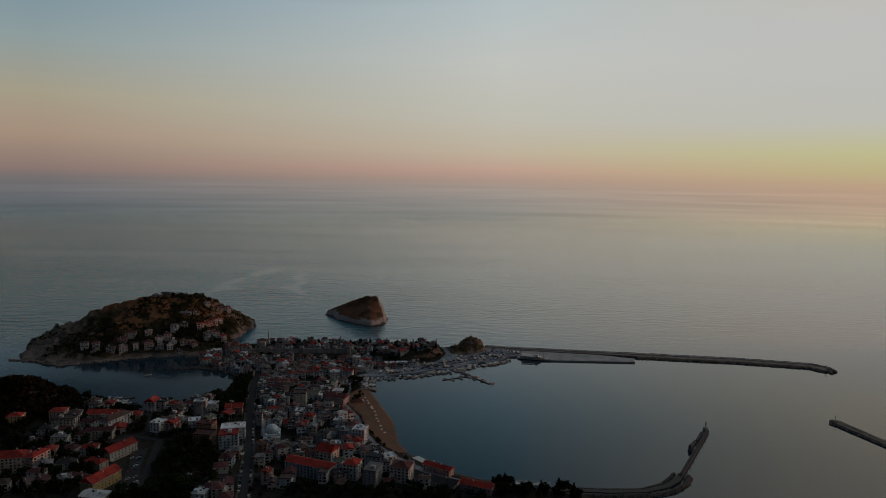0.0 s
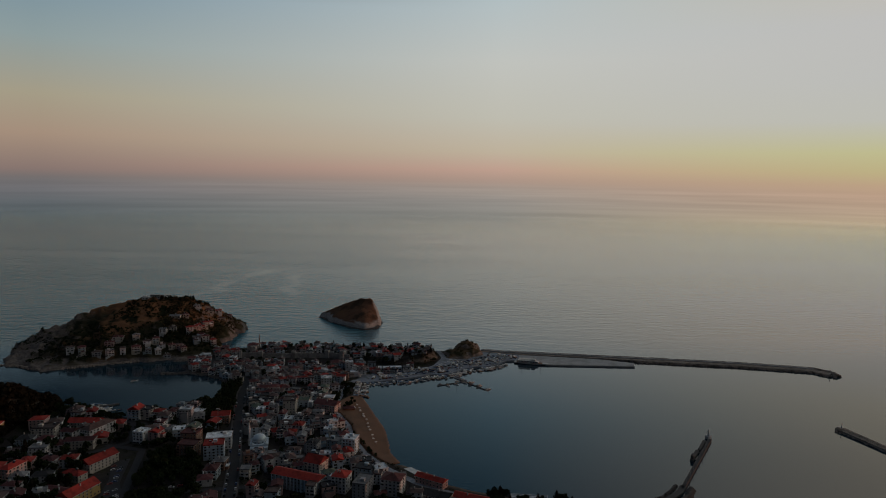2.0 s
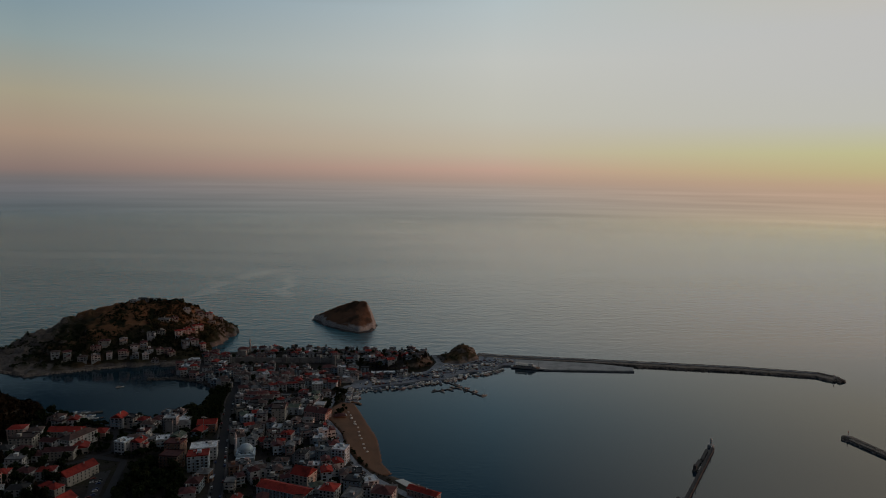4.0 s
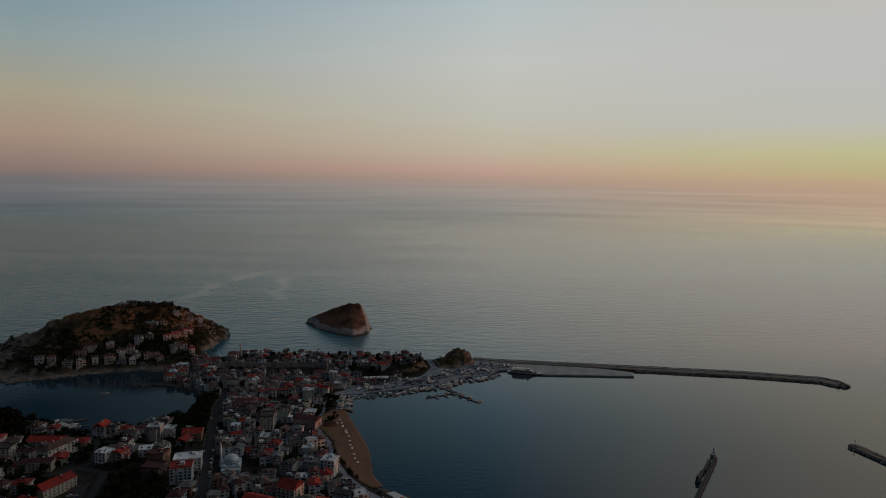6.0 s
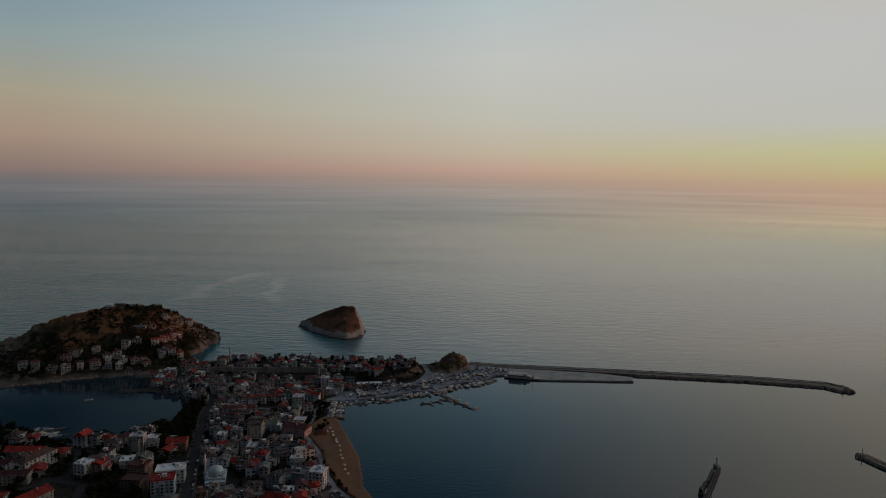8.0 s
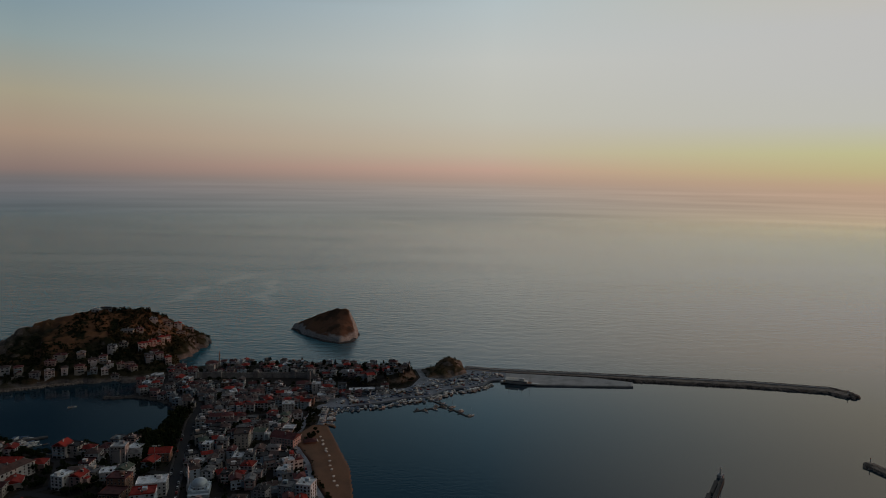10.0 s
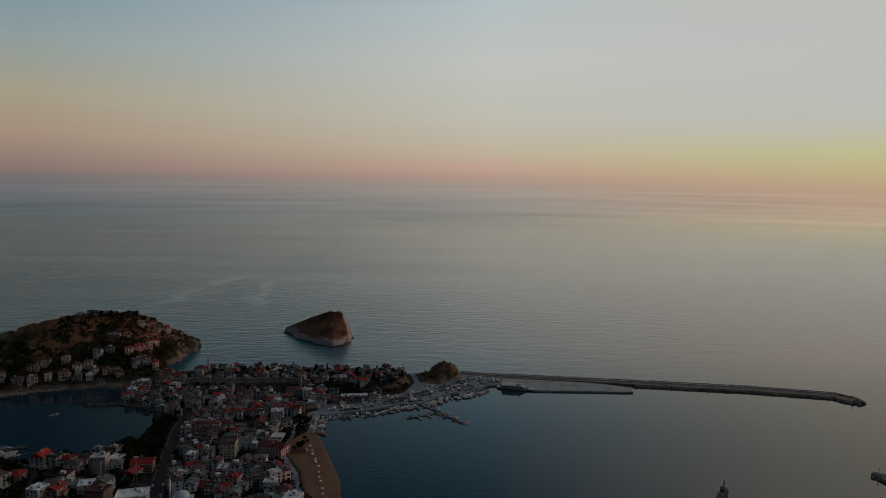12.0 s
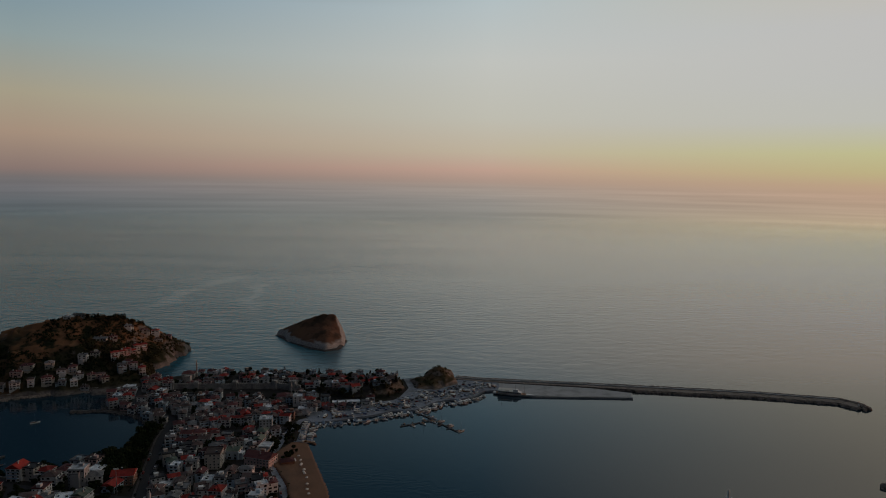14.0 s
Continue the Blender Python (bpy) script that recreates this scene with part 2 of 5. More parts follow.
    l.new(damp, sleek.inputs[0])
    polished = n.new("ShaderNodeMath")
    polished.operation = "MULTIPLY"
    l.new(smooth_sea.outputs[0], polished.inputs[0])
    l.new(sleek.outputs[0], polished.inputs[1])
    l.new(polished.outputs[0], b.inputs["Roughness"])
    # far out the sea turns transparent, so the haze painted in the backdrop shows
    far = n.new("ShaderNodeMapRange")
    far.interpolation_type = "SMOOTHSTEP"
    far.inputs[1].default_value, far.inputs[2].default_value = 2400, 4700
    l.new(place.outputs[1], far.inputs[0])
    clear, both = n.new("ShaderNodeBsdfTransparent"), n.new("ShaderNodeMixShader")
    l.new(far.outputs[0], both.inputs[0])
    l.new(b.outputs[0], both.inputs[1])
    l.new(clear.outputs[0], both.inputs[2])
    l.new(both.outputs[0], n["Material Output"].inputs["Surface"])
    return m


WATER = water_material()
ASPHALT = material("asphalt", (0.04, 0.04, 0.045), 0.9, 0.2, 0.1, 1.2, 0.1, other=(0.036, 0.036, 0.04))
PAVING = material("paving", (0.095, 0.09, 0.09), 0.9, 0.2, 0.1, 1.0, 0.1)
SAND = material("beach_sand", (0.18, 0.105, 0.068), 0.95, 0.12, 0.06, 0.8, 0.2, other=(0.14, 0.086, 0.058))
QUAY = material("quay_paving", (0.27, 0.30, 0.35), 0.85, 0.25, 0.05, 0.5, 0.15, other=(0.16, 0.175, 0.2))
CONCRETE = material("quay_concrete", (0.46, 0.46, 0.46), 0.85, 0.18, 0.08, 0.8, 0.15, other=(0.34, 0.34, 0.34))
STONE = material("rubble_stone", (0.31, 0.26, 0.225), 0.95, 0.35, 0.2, 0.9, 0.4, other=(0.17, 0.145, 0.125))
DARK_STONE = material("wet_stone", (0.12, 0.11, 0.105), 0.9, 0.35, 0.2, 0.9, 0.4, other=(0.07, 0.065, 0.06))
CASTLE = material("castle_stone", (0.42, 0.39, 0.37), 0.95, 0.3, 0.15, 0.9, 0.4, other=(0.27, 0.245, 0.23))
LEAF = material("foliage", (0.016, 0.026, 0.010), 0.9, 0.4, 0.15, 1.2, 0.0, other=(0.026, 0.031, 0.012), by_object=0.3, specular=0.1)
PINE = material("dark_foliage", (0.017, 0.014, 0.008), 0.9, 0.4, 0.15, 1.2, 0.0, other=(0.024, 0.017, 0.009), by_object=0.3, specular=0.1)
DRY_LEAF = material("dusty_foliage", (0.06, 0.058, 0.03), 0.9, 0.4, 0.15, 1.2, 0.0, other=(0.085, 0.07, 0.04), specular=0.1)
BARK = material("bark", (0.10, 0.07, 0.05), 0.95, 0.3, 0.5, 4.0, 0.3)
GLASS = material("dark_window_glass", (0.02, 0.024, 0.03), 0.12, 0.2, 0.2, 1.0, 0.0, specular=0.5)
TRIM = material("pale_eaves", (0.66, 0.65, 0.66), 0.8, 0.15, 0.4, 2.0, 0.0)
FRAME = material("white_window_frame", (0.6, 0.6, 0.58), 0.5, 0.1, 0.5, 2.0, 0.0)
SHEET = material("white_sheet_metal", (0.62, 0.66, 0.72), 0.4, 0.12, 0.2, 1.5, 0.05)
LEAD = material("dome_lead", (0.50, 0.60, 0.66), 0.35, 0.12, 0.25, 1.2, 0.05, metal=0.3)
WOOD = material("boat_wood", (0.22, 0.12, 0.06), 0.7, 0.25, 0.5, 4.0, 0.1)
BLUE = material("blue_paint", (0.09, 0.14, 0.22), 0.5, 0.2, 0.5, 3.0, 0.0, by_object=0.3)
WHITE = material("white_paint", (0.72, 0.72, 0.70), 0.45, 0.1, 0.4, 2.0, 0.0, by_object=0.1)
RUBBER = material("black_rubber", (0.02, 0.02, 0.02), 0.9, 0.2, 1.0, 4.0, 0.0)
STEEL = material("grey_steel", (0.30, 0.30, 0.31), 0.5, 0.15, 0.5, 3.0, 0.0, metal=0.6)
CANVAS = material("pale_canvas", (0.75, 0.72, 0.66), 0.8, 0.1, 0.5, 3.0, 0.0)
CARS = {c: material(c + "_car_paint", v, 0.3, 0.08, 0.5, 3.0, 0.0, specular=0.5)
        for c, v in (("white", (0.7, 0.7, 0.7)), ("silver", (0.4, 0.41, 0.42)), ("black", (0.02, 0.02, 0.02)), ("red", (0.3, 0.03, 0.02)), ("blue", (0.04, 0.07, 0.2)))}
WALLS = {c: material(c + "_plaster", v, 0.9, 0.12, 0.12, 1.0, 0.1, other=[k * 0.72 for k in v], spread=0.35, by_object=0.18)
         for c, v in (("white", (0.70, 0.70, 0.70)), ("cream", (0.56, 0.52, 0.47)), ("grey", (0.40, 0.40, 0.42)), ("pink", (0.52, 0.38, 0.36)),
                      ("blue-grey", (0.34, 0.42, 0.48)), ("yellow", (0.55, 0.40, 0.17)), ("brown", (0.27, 0.17, 0.13)), ("bluish white", (0.52, 0.62, 0.70)))}
ROOFS = {c: material(c + "_roof", v, 0.85, 0.25, 0.25, 2.2, 0.3, other=[k * 0.6 for k in v], spread=0.5, by_object=0.3)
         for c, v in (("red-tiled", (0.29, 0.034, 0.026)), ("dark red-tiled", (0.115, 0.044, 0.046)), ("green", (0.12, 0.16, 0.13)), ("brown-tiled", (0.11, 0.08, 0.076)),
                      ("grey", (0.19, 0.195, 0.205)), ("dark grey", (0.045, 0.047, 0.052)), ("white", (0.76, 0.80, 0.84)))}


def hill_material(name, grass, dry, rock, tree, wash_height, steepness, zones=None):
    """Ground cover that follows the slope: bare rock where steep, dry grass with dark scrub where flat."""
    m = bpy.data.materials.new(name)
    m.use_nodes = True
    n, l = m.node_tree.nodes, m.node_tree.links
    b = n["Principled BSDF"]
    b.inputs["Roughness"].default_value, b.inputs["Specular IOR Level"].default_value = 0.95, 0.1
    geo = n.new("ShaderNodeNewGeometry")
    texs = []
    for s, d in ((0.012, 4), (0.05, 6), (0.4, 5)):
        t = n.new("ShaderNodeTexNoise")
        t.inputs["Scale"].default_value, t.inputs["Detail"].default_value = s, d
        l.new(geo.outputs["Position"], t.inputs["Vector"])
        texs.append(t)

    def blend(fac, a, c):
        x = n.new("ShaderNodeMix")
        x.data_type = "RGBA"
        l.new(fac, x.inputs[0])
        for k, v in ((6, a), (7, c)):
            if isinstance(v, tuple):
                x.inputs[k].default_value = (*v, 1)
            else:
                l.new(v, x.inputs[k])
        return x.outputs[2]

    def step(src, lo, hi):
        x = n.new("ShaderNodeMapRange")
        x.inputs[1].default_value, x.inputs[2].default_value = lo, hi
        l.new(src, x.inputs[0])
        return x.outputs[0]

    pos = n.new("ShaderNodeSeparateXYZ")
    l.new(geo.outputs["Position"], pos.inputs[0])
    parched = texs[0].outputs["Fac"]
    if zones:
        # the higher ground is the drier, up from a given height
        high = n.new("ShaderNodeMath")
        high.operation = "MULTIPLY_ADD"
        high.inputs[1].default_value = 1 / 130
        l.new(pos.outputs[2], high.inputs[0])
        l.new(parched, high.inputs[2])
        less = n.new("ShaderNodeMath")
        less.operation = "SUBTRACT"
        less.inputs[1].default_value = zones[0] / 130
        l.new(high.outputs[0], less.inputs[0])
        parched = less.outputs[0]
    cover = blend(step(parched, 0.42, 0.6), grass, dry)
    cover = blend(step(texs[1].outputs["Fac"], 0.5, 0.6), cover, tree)
    sep = n.new("ShaderNodeSeparateXYZ")
    l.new(geo.outputs["Normal"], sep.inputs[0])
    rocky = blend(step(texs[2].outputs["Fac"], 0.35, 0.65), rock, tuple(c * 0.55 for c in rock))
    steep = n.new("ShaderNodeMath")
    steep.operation = "MULTIPLY_ADD"
    steep.inputs[1].default_value = 0.25
    l.new(texs[1].outputs["Fac"], steep.inputs[0])
    l.new(sep.outputs[2], steep.inputs[2])
    colour = blend(step(steep.outputs[0], steepness, steepness + 0.12), rocky, cover)
    if zones:
        # the western end is bare layered rock
        end = n.new("ShaderNodeMath")
        end.operation = "MULTIPLY_ADD"
        end.inputs[1].default_value = 70.0
        l.new(texs[1].outputs["Fac"], end.inputs[0])
        l.new(pos.outputs[0], end.inputs[2])
        colour = blend(step(end.outputs[0], zones[1] + 15, zones[1] + 45), rocky, colour)
    # wave-washed bare rock along the water line
    wash = n.new("ShaderNodeMath")
    wash.operation = "MULTIPLY_ADD"
    wash.inputs[1].default_value = -wash_height
    l.new(texs[1].outputs["Fac"], wash.inputs[0])
    l.new(pos.outputs[2], wash.inputs[2])
    colour = blend(step(wash.outputs[0], -1.5, 1.5), rocky, colour)
    l.new(colour, b.inputs["Base Color"])
    bp = n.new("ShaderNodeBump")
    bp.inputs["Strength"].default_value, bp.inputs["Distance"].default_value = 0.6, 1.2
    l.new(texs[2].outputs["Fac"], bp.inputs["Height"])
    l.new(bp.outputs[0], b.inputs["Normal"])
    return m


GROUND = hill_material("town_ground", (0.028, 0.026, 0.026), (0.04, 0.037, 0.035), (0.19, 0.16, 0.13), (0.016, 0.019, 0.012), 2.0, 0.84)
HILL = hill_material("grassy_headland", (0.045, 0.04, 0.024), (0.23, 0.115, 0.06), (0.21, 0.185, 0.17), (0.02, 0.024, 0.012), 9.0, 0.68, (30.0, -520.0))
ISLET = hill_material("dry_islet", (0.13, 0.075, 0.045), (0.16, 0.085, 0.055), (0.44, 0.41, 0.395), (0.07, 0.045, 0.03), 17.0, 0.72)
KNOLL = hill_material("brown_knoll", (0.10, 0.075, 0.045), (0.14, 0.09, 0.055), (0.30, 0.25, 0.215), (0.045, 0.045, 0.024), 8.0, 0.78)


# ---- mesh helpers ----
def mesh_of(name, verts, faces, mats, index=None, smooth=False):
    me = bpy.data.meshes.new(name)
    me.from_pydata(verts, [], faces)
    for m in (mats if isinstance(mats, (list, tuple)) else [mats]):
        me.materials.append(m)
    if index is not None:
        me.polygons.foreach_set("material_index", index)
    if smooth:
        me.polygons.foreach_set("use_smooth", [True] * len(me.polygons))
    me.update()
    return me


class Build:
    """Gathers simple solids into one mesh."""

    def __init__(self):
        self.v, self.f, self.i = [], [], []

    def add(self, verts, faces, slot=0):
        k = len(self.v)
        self.v += verts
        self.f += [tuple(k + j for j in f) for f in faces]
        self.i += [slot] * len(faces)
        return self

    def box(self, x0, y0, z0, x1, y1, z1, slot=0, taper=0.0):
        t = taper
        v = [(x0, y0, z0), (x1, y0, z0), (x1, y1, z0), (x0, y1, z0), (x0 + t, y0 + t, z1), (x1 - t, y0 + t, z1), (x1 - t, y1 - t, z1), (x0 + t, y1 - t, z1)]
        return self.add(v, [(3, 2, 1, 0), (4, 5, 6, 7), (0, 1, 5, 4), (1, 2, 6, 5), (2, 3, 7, 6), (3, 0, 4, 7)], slot)

    def lathe(self, profile, sides=12, slot=0, cx=0.0, cy=0.0):
        v = [(cx + r * math.cos(2 * math.pi * s / sides), cy + r * math.sin(2 * math.pi * s / sides), z) for r, z in profile for s in range(sides)]
        f = [(a * sides + s, a * sides + (s + 1) % sides, (a + 1) * sides + (s + 1) % sides, (a + 1) * sides + s) for a in range(len(profile) - 1) for s in range(sides)]
        return self.add(v, f, slot)

    def mesh(self, name, mats, smooth=False):
        return mesh_of(name, self.v, self.f, mats, self.i, smooth)


def thing(name, at, label, category, group="", kind="", turn=0.0):
    ob = new(name)
    ob.empty_display_size = 1.0
    ob.matrix_basis = pose(*at, 0, 0, turn)
    return tagged(ob, label, category, group, kind)


def piece(name, me, parent, at=(0, 0, 0), turn=0.0, label=""):
    ob = new(name, me)
    ob.parent = parent
    ob.matrix_basis = pose(*at, 0, 0, turn)
    return tagged(ob, label) if label else ob


# ---- plan of land and water ----
rng = np.random.default_rng(7)
TABLE = rng.random((256, 256))


def value_noise(x, y, size, seed=0):
    """Smooth noise in 0..1 with features of that many metres."""
    x, y = np.asarray(x, float) / size + 17.3 * seed, np.asarray(y, float) / size + 5.7 * seed
    i, j = np.floor(x).astype(int), np.floor(y).astype(int)
    u, v = x - i, y - j
    u, v = u * u * (3 - 2 * u), v * v * (3 - 2 * v)
    t = TABLE
    a, b, c, d = t[i % 256, j % 256], t[(i + 1) % 256, j % 256], t[i % 256, (j + 1) % 256], t[(i + 1) % 256, (j + 1) % 256]
    return (a * (1 - u) + b * u) * (1 - v) + (c * (1 - u) + d * u) * v


def fractal(x, y, size, octaves=4, seed=0):
    return sum(value_noise(x, y, size / 2**k, seed + k) / 2**k for k in range(octaves)) / (2 - 2 ** (1 - octaves)) - 0.5


def inside_by(poly, x, y):
    """How far inside the outline each point lies (outside: minus), in metres."""
    p = np.array(poly, float)
    q = np.roll(p, -1, 0)
    x, y = np.asarray(x, float), np.asarray(y, float)
    best, odd = np.full(x.shape, 1e9), np.zeros(x.shape, bool)
    for (ax, ay), (bx, by) in zip(p, q):
        t = np.clip(((x - ax) * (bx - ax) + (y - ay) * (by - ay)) / ((bx - ax) ** 2 + (by - ay) ** 2), 0, 1)
        best = np.minimum(best, np.hypot(x - ax - t * (bx - ax), y - ay - t * (by - ay)))
        if ay != by:
            odd ^= ((ay > y) != (by > y)) & (x < (bx - ax) * (y - ay) / (by - ay) + ax)
    return np.where(odd, best, -best)


def near_line(line, x, y):
    """Distance to a line of (x, y, value) and the value at its nearest place."""
    x, y = np.asarray(x, float), np.asarray(y, float)
    best, val = np.full(x.shape, 1e9), np.zeros(x.shape)
    for (ax, ay, av), (bx, by, bv) in zip(line, line[1:]):
        t = np.clip(((x - ax) * (bx - ax) + (y - ay) * (by - ay)) / ((bx - ax) ** 2 + (by - ay) ** 2), 0, 1)
        d = np.hypot(x - ax - t * (bx - ax), y - ay - t * (by - ay))
        val = np.where(d < best, av + t * (bv - av), val)
        best = np.minimum(best, d)
    return best, val


MAINLAND = [(-900, -400), (900, -400), (900, 80), (420, 250), (200, 380), (135, 470), (118, 503), (57, 519), (34, 525), (10, 538), (-1, 554), (-22, 568), (-34, 577), (-42, 596),
            (-45, 616), (-52, 653), (-63, 686), (-85, 748), (-90, 775), (-88, 800), (-57, 809), (-29, 822), (-7, 836), (14, 838), (37, 865), (77, 880), (94, 904), (111, 911),
            (112, 936), (65, 950), (15, 955), (-4, 950), (-60, 952), (-150, 968), (-240, 966), (-290, 950), (-312, 915), (-328, 866), (-312, 826), (-274, 816), (-256, 799),
            (-244, 765), (-244, 724), (-256, 704), (-292, 685), (-318, 675), (-350, 690), (-396, 707), (-425, 718), (-480, 712), (-545, 640), (-700, 560), (-900, 430)]
CASTLE_HILL = [(-268, 898), (-150, 903), (-104, 884), (-62, 866), (-14, 872), (4, 900), (-4, 932), (-60, 944), (-150, 958), (-240, 954), (-275, 930)]
HEADLAND = [(-588, 893), (-548, 846), (-498, 828), (-456, 846), (-376, 884), (-335, 890), (-296, 905), (-300, 945), (-321, 983), (-315, 1051), (-311, 1086), (-360, 1112),
            (-450, 1110), (-540, 1070), (-585, 1000), (-592, 940)]
HEAD_RIDGE = [(-582, 897, 4), (-560, 935, 20), (-505, 985, 47), (-428, 1006, 62), (-380, 1015, 59), (-340, 1045, 31), (-320, 1072, 10), (-314, 1084, 4)]
ISLAND = [(-212, 1176), (-183, 1136), (-154, 1106), (-136, 1090), (-120, 1085), (-107, 1094), (-98, 1112), (-97, 1140), (-106, 1195), (-150, 1222), (-195, 1205)]
ISLAND_RIDGE = [(-206, 1176, 4), (-165, 1162, 24), (-136, 1158, 34), (-116, 1154, 36)]
ROCK = [(14, 902), (41, 904), (58, 925), (68, 950), (50, 966), (20, 962), (6, 934)]
ROCK_RIDGE = [(22, 925, 7), (40, 940, 14), (52, 945, 13), (60, 948, 7)]


beach = [(-85, 748), (-63, 686), (-51, 653), (-44, 616), (-41, 596), (-31, 577), (-38, 574), (-48, 583), (-59, 601), (-73, 629), (-82, 660), (-103, 699), (-104, 722), (-96, 745)]


QUAY_OUTLINE = [(-88, 796), (-57, 806), (-29, 819), (-7, 833), (15, 835), (39, 863), (79, 878), (97, 902), (116, 906), (116, 938), (68, 947), (58, 925), (42, 906), (16, 903), (6, 884), (-10, 866), (-60, 847), (-100, 820)]


def land_height(x, y):
    x, y = np.asarray(x, float), np.asarray(y, float)
    d = inside_by(MAINLAND, x, y) + 3 * fractal(x, y, 30, 3)
    z = np.clip(d * 0.35, -3, 2.4)
    k = np.clip((inside_by(CASTLE_HILL, x, y) + 5 * fractal(x, y, 24, 3, 3)) / 9, 0, 1)
    z = z + k * k * (3 - 2 * k) * (4.8 + 8 * np.clip((x + 75) / 70, 0, 1))
    hx, hy = x + 430, y - 656
    wide = np.where(hx > 0, 19.0, 80.0)
    z = z + np.where(d > 0, 30 * np.exp(-0.5 * ((hx / wide) ** 2 + (hy / 26) ** 2)), 0)
    z = z + np.clip((430 - y) * 0.36, 0, 150) * np.clip(d / 60, 0, 1)
    z = z - np.clip(inside_by(beach, x, y) + 4, 0, 6) * 0.5
    z = z + np.where(d > 6, fractal(x, y, 60, 4, 9) * 1.2, 0)
    if not np.any((x > -110) & (x < 125) & (y > 790)):
        return z
    return np.where(inside_by(QUAY_OUTLINE, x, y) > -2, np.minimum(z, 1.2), z)


def mound(poly, ridge, x, y, steep, cliff, rough, bumps=1.0):
    d = inside_by(poly, x, y) + rough * fractal(x, y, 26, 4, 5)
    r, h = near_line(ridge, x, y)
    s = np.clip(d, 0, None) / (np.clip(d, 0, None) + r + 0.01)
    z = h * s**steep + np.clip(d, -3, cliff)
    return z + bumps * np.where(d > 0, np.clip(d / 10, 0, 1) * (fractal(x, y, 40, 5, 11) * 6 + np.abs(fractal(x, y, 14, 3, 2)) * 9 + fractal(x + 3 * y, y, 9, 2, 6) * 3), 0)


def head_height(x, y):
    z = mound(HEADLAND, HEAD_RIDGE, x, y, 1.0, 2.5, 34)
    # layered rock ledges, boldest on the bare western end
    ledge = np.clip((-440 - np.asarray(x, float)) / 60, 0.15, 1)
    return np.where(z > 1, z + ledge * (2.2 * np.sin(z * 1.1 + 7 * fractal(x, y, 30, 3, 13)) + 8 * fractal(x, y, 11, 3, 14)), z)


def island_height(x, y):
    z = mound(ISLAND, ISLAND_RIDGE, x, y, 0.85, 3.0, 16, 0.45)
    return z + np.where(z > 2, 3.5 * np.abs(fractal(x, y, 9, 3, 23)) * np.clip((22 - z) / 14, 0, 1), 0)


def rock_height(x, y):
    return mound(ROCK, ROCK_RIDGE, x, y, 0.6, 3.0, 30) + np.where(inside_by(ROCK, x, y) > 3, 9 * fractal(x, y, 12, 3, 17), 0)


def ground_z(x, y):
    if x > -260 or y < 800:
        return float(land_height(x, y))
    return float(max(land_height(x, y), head_height(x, y)))


def terrain(name, height_of, x0, x1, y0, y1, cell, mat, label, category):
    xs, ys = np.arange(x0, x1 + cell, cell), np.arange(y0, y1 + cell, cell)
    gx, gy = np.meshgrid(xs, ys)
    z = height_of(gx, gy)
    nx = len(xs)
    a = (np.arange(len(ys) - 1)[:, None] * nx + np.arange(nx - 1)[None]).ravel()
    quads = np.stack([a, a + 1, a + nx + 1, a + nx], 1)
    quads = quads[z.ravel()[quads].max(1) > -1.2]
    used = np.unique(quads)
    where = np.full(z.size, -1)
    where[used] = np.arange(len(used))
    verts = np.stack([gx.ravel(), gy.ravel(), z.ravel()], 1)[used]
    ob = new(name, mesh_of(name, verts.tolist(), where[quads].tolist(), mat, None, True))
    return tagged(ob, label, category, "", "structure")


SEA_LINES = [-20000, -12000, -8000] + list(range(-6000, 6001, 250)) + [8000, 12000, 20000]
SEA_N = len(SEA_LINES)
sea = new("water", mesh_of("water", [(x, y, 0) for y in SEA_LINES for x in SEA_LINES],
                           [(j * SEA_N + i, j * SEA_N + i + 1, (j + 1) * SEA_N + i + 1, (j + 1) * SEA_N + i) for j in range(SEA_N - 1) for i in range(SEA_N - 1)], WATER))
tagged(sea, "calm grey-blue sea reflecting a dusk sky", "sea", "", "structure")
terrain("ground", land_height, -900, 900, -400, 980, 5.0, GROUND, "built-up coastal land with earth and paving", "ground")
terrain("ground_headland", head_height, -625, -270, 815, 1135, 2.4, HILL, "grassy headland with dark scrub and rocky shore", "headland")
terrain("ground_island", island_height, -235, -75, 1060, 1245, 2.5, ISLET, "bare reddish-brown islet with pale rocky shore", "island")
terrain("ground_rock", rock_height, -15, 80, 885, 985, 2.0, KNOLL, "brown rocky knoll beside the harbour", "rock")


def slab(name, outline, z0, z1, mat, label, category, kind="structure", parent=None):
    """A flat plate with that outline, between two heights."""
    n = len(outline)
    if sum((x1 - x0) * (y1 + y0) for (x0, y0), (x1, y1) in zip(outline, outline[1:] + outline[:1])) > 0:
        outline = outline[::-1]
    v = [(x, y, z0) for x, y in outline] + [(x, y, z1) for x, y in outline]
    f = [tuple(range(n, 2 * n))] + [(k, (k + 1) % n, n + (k + 1) % n, n + k) for k in range(n)]
    ob = new(name, mesh_of(name, v, f, mat))
    if parent:
        ob.parent = parent
        return ob
    return tagged(ob, label, category, "", kind)


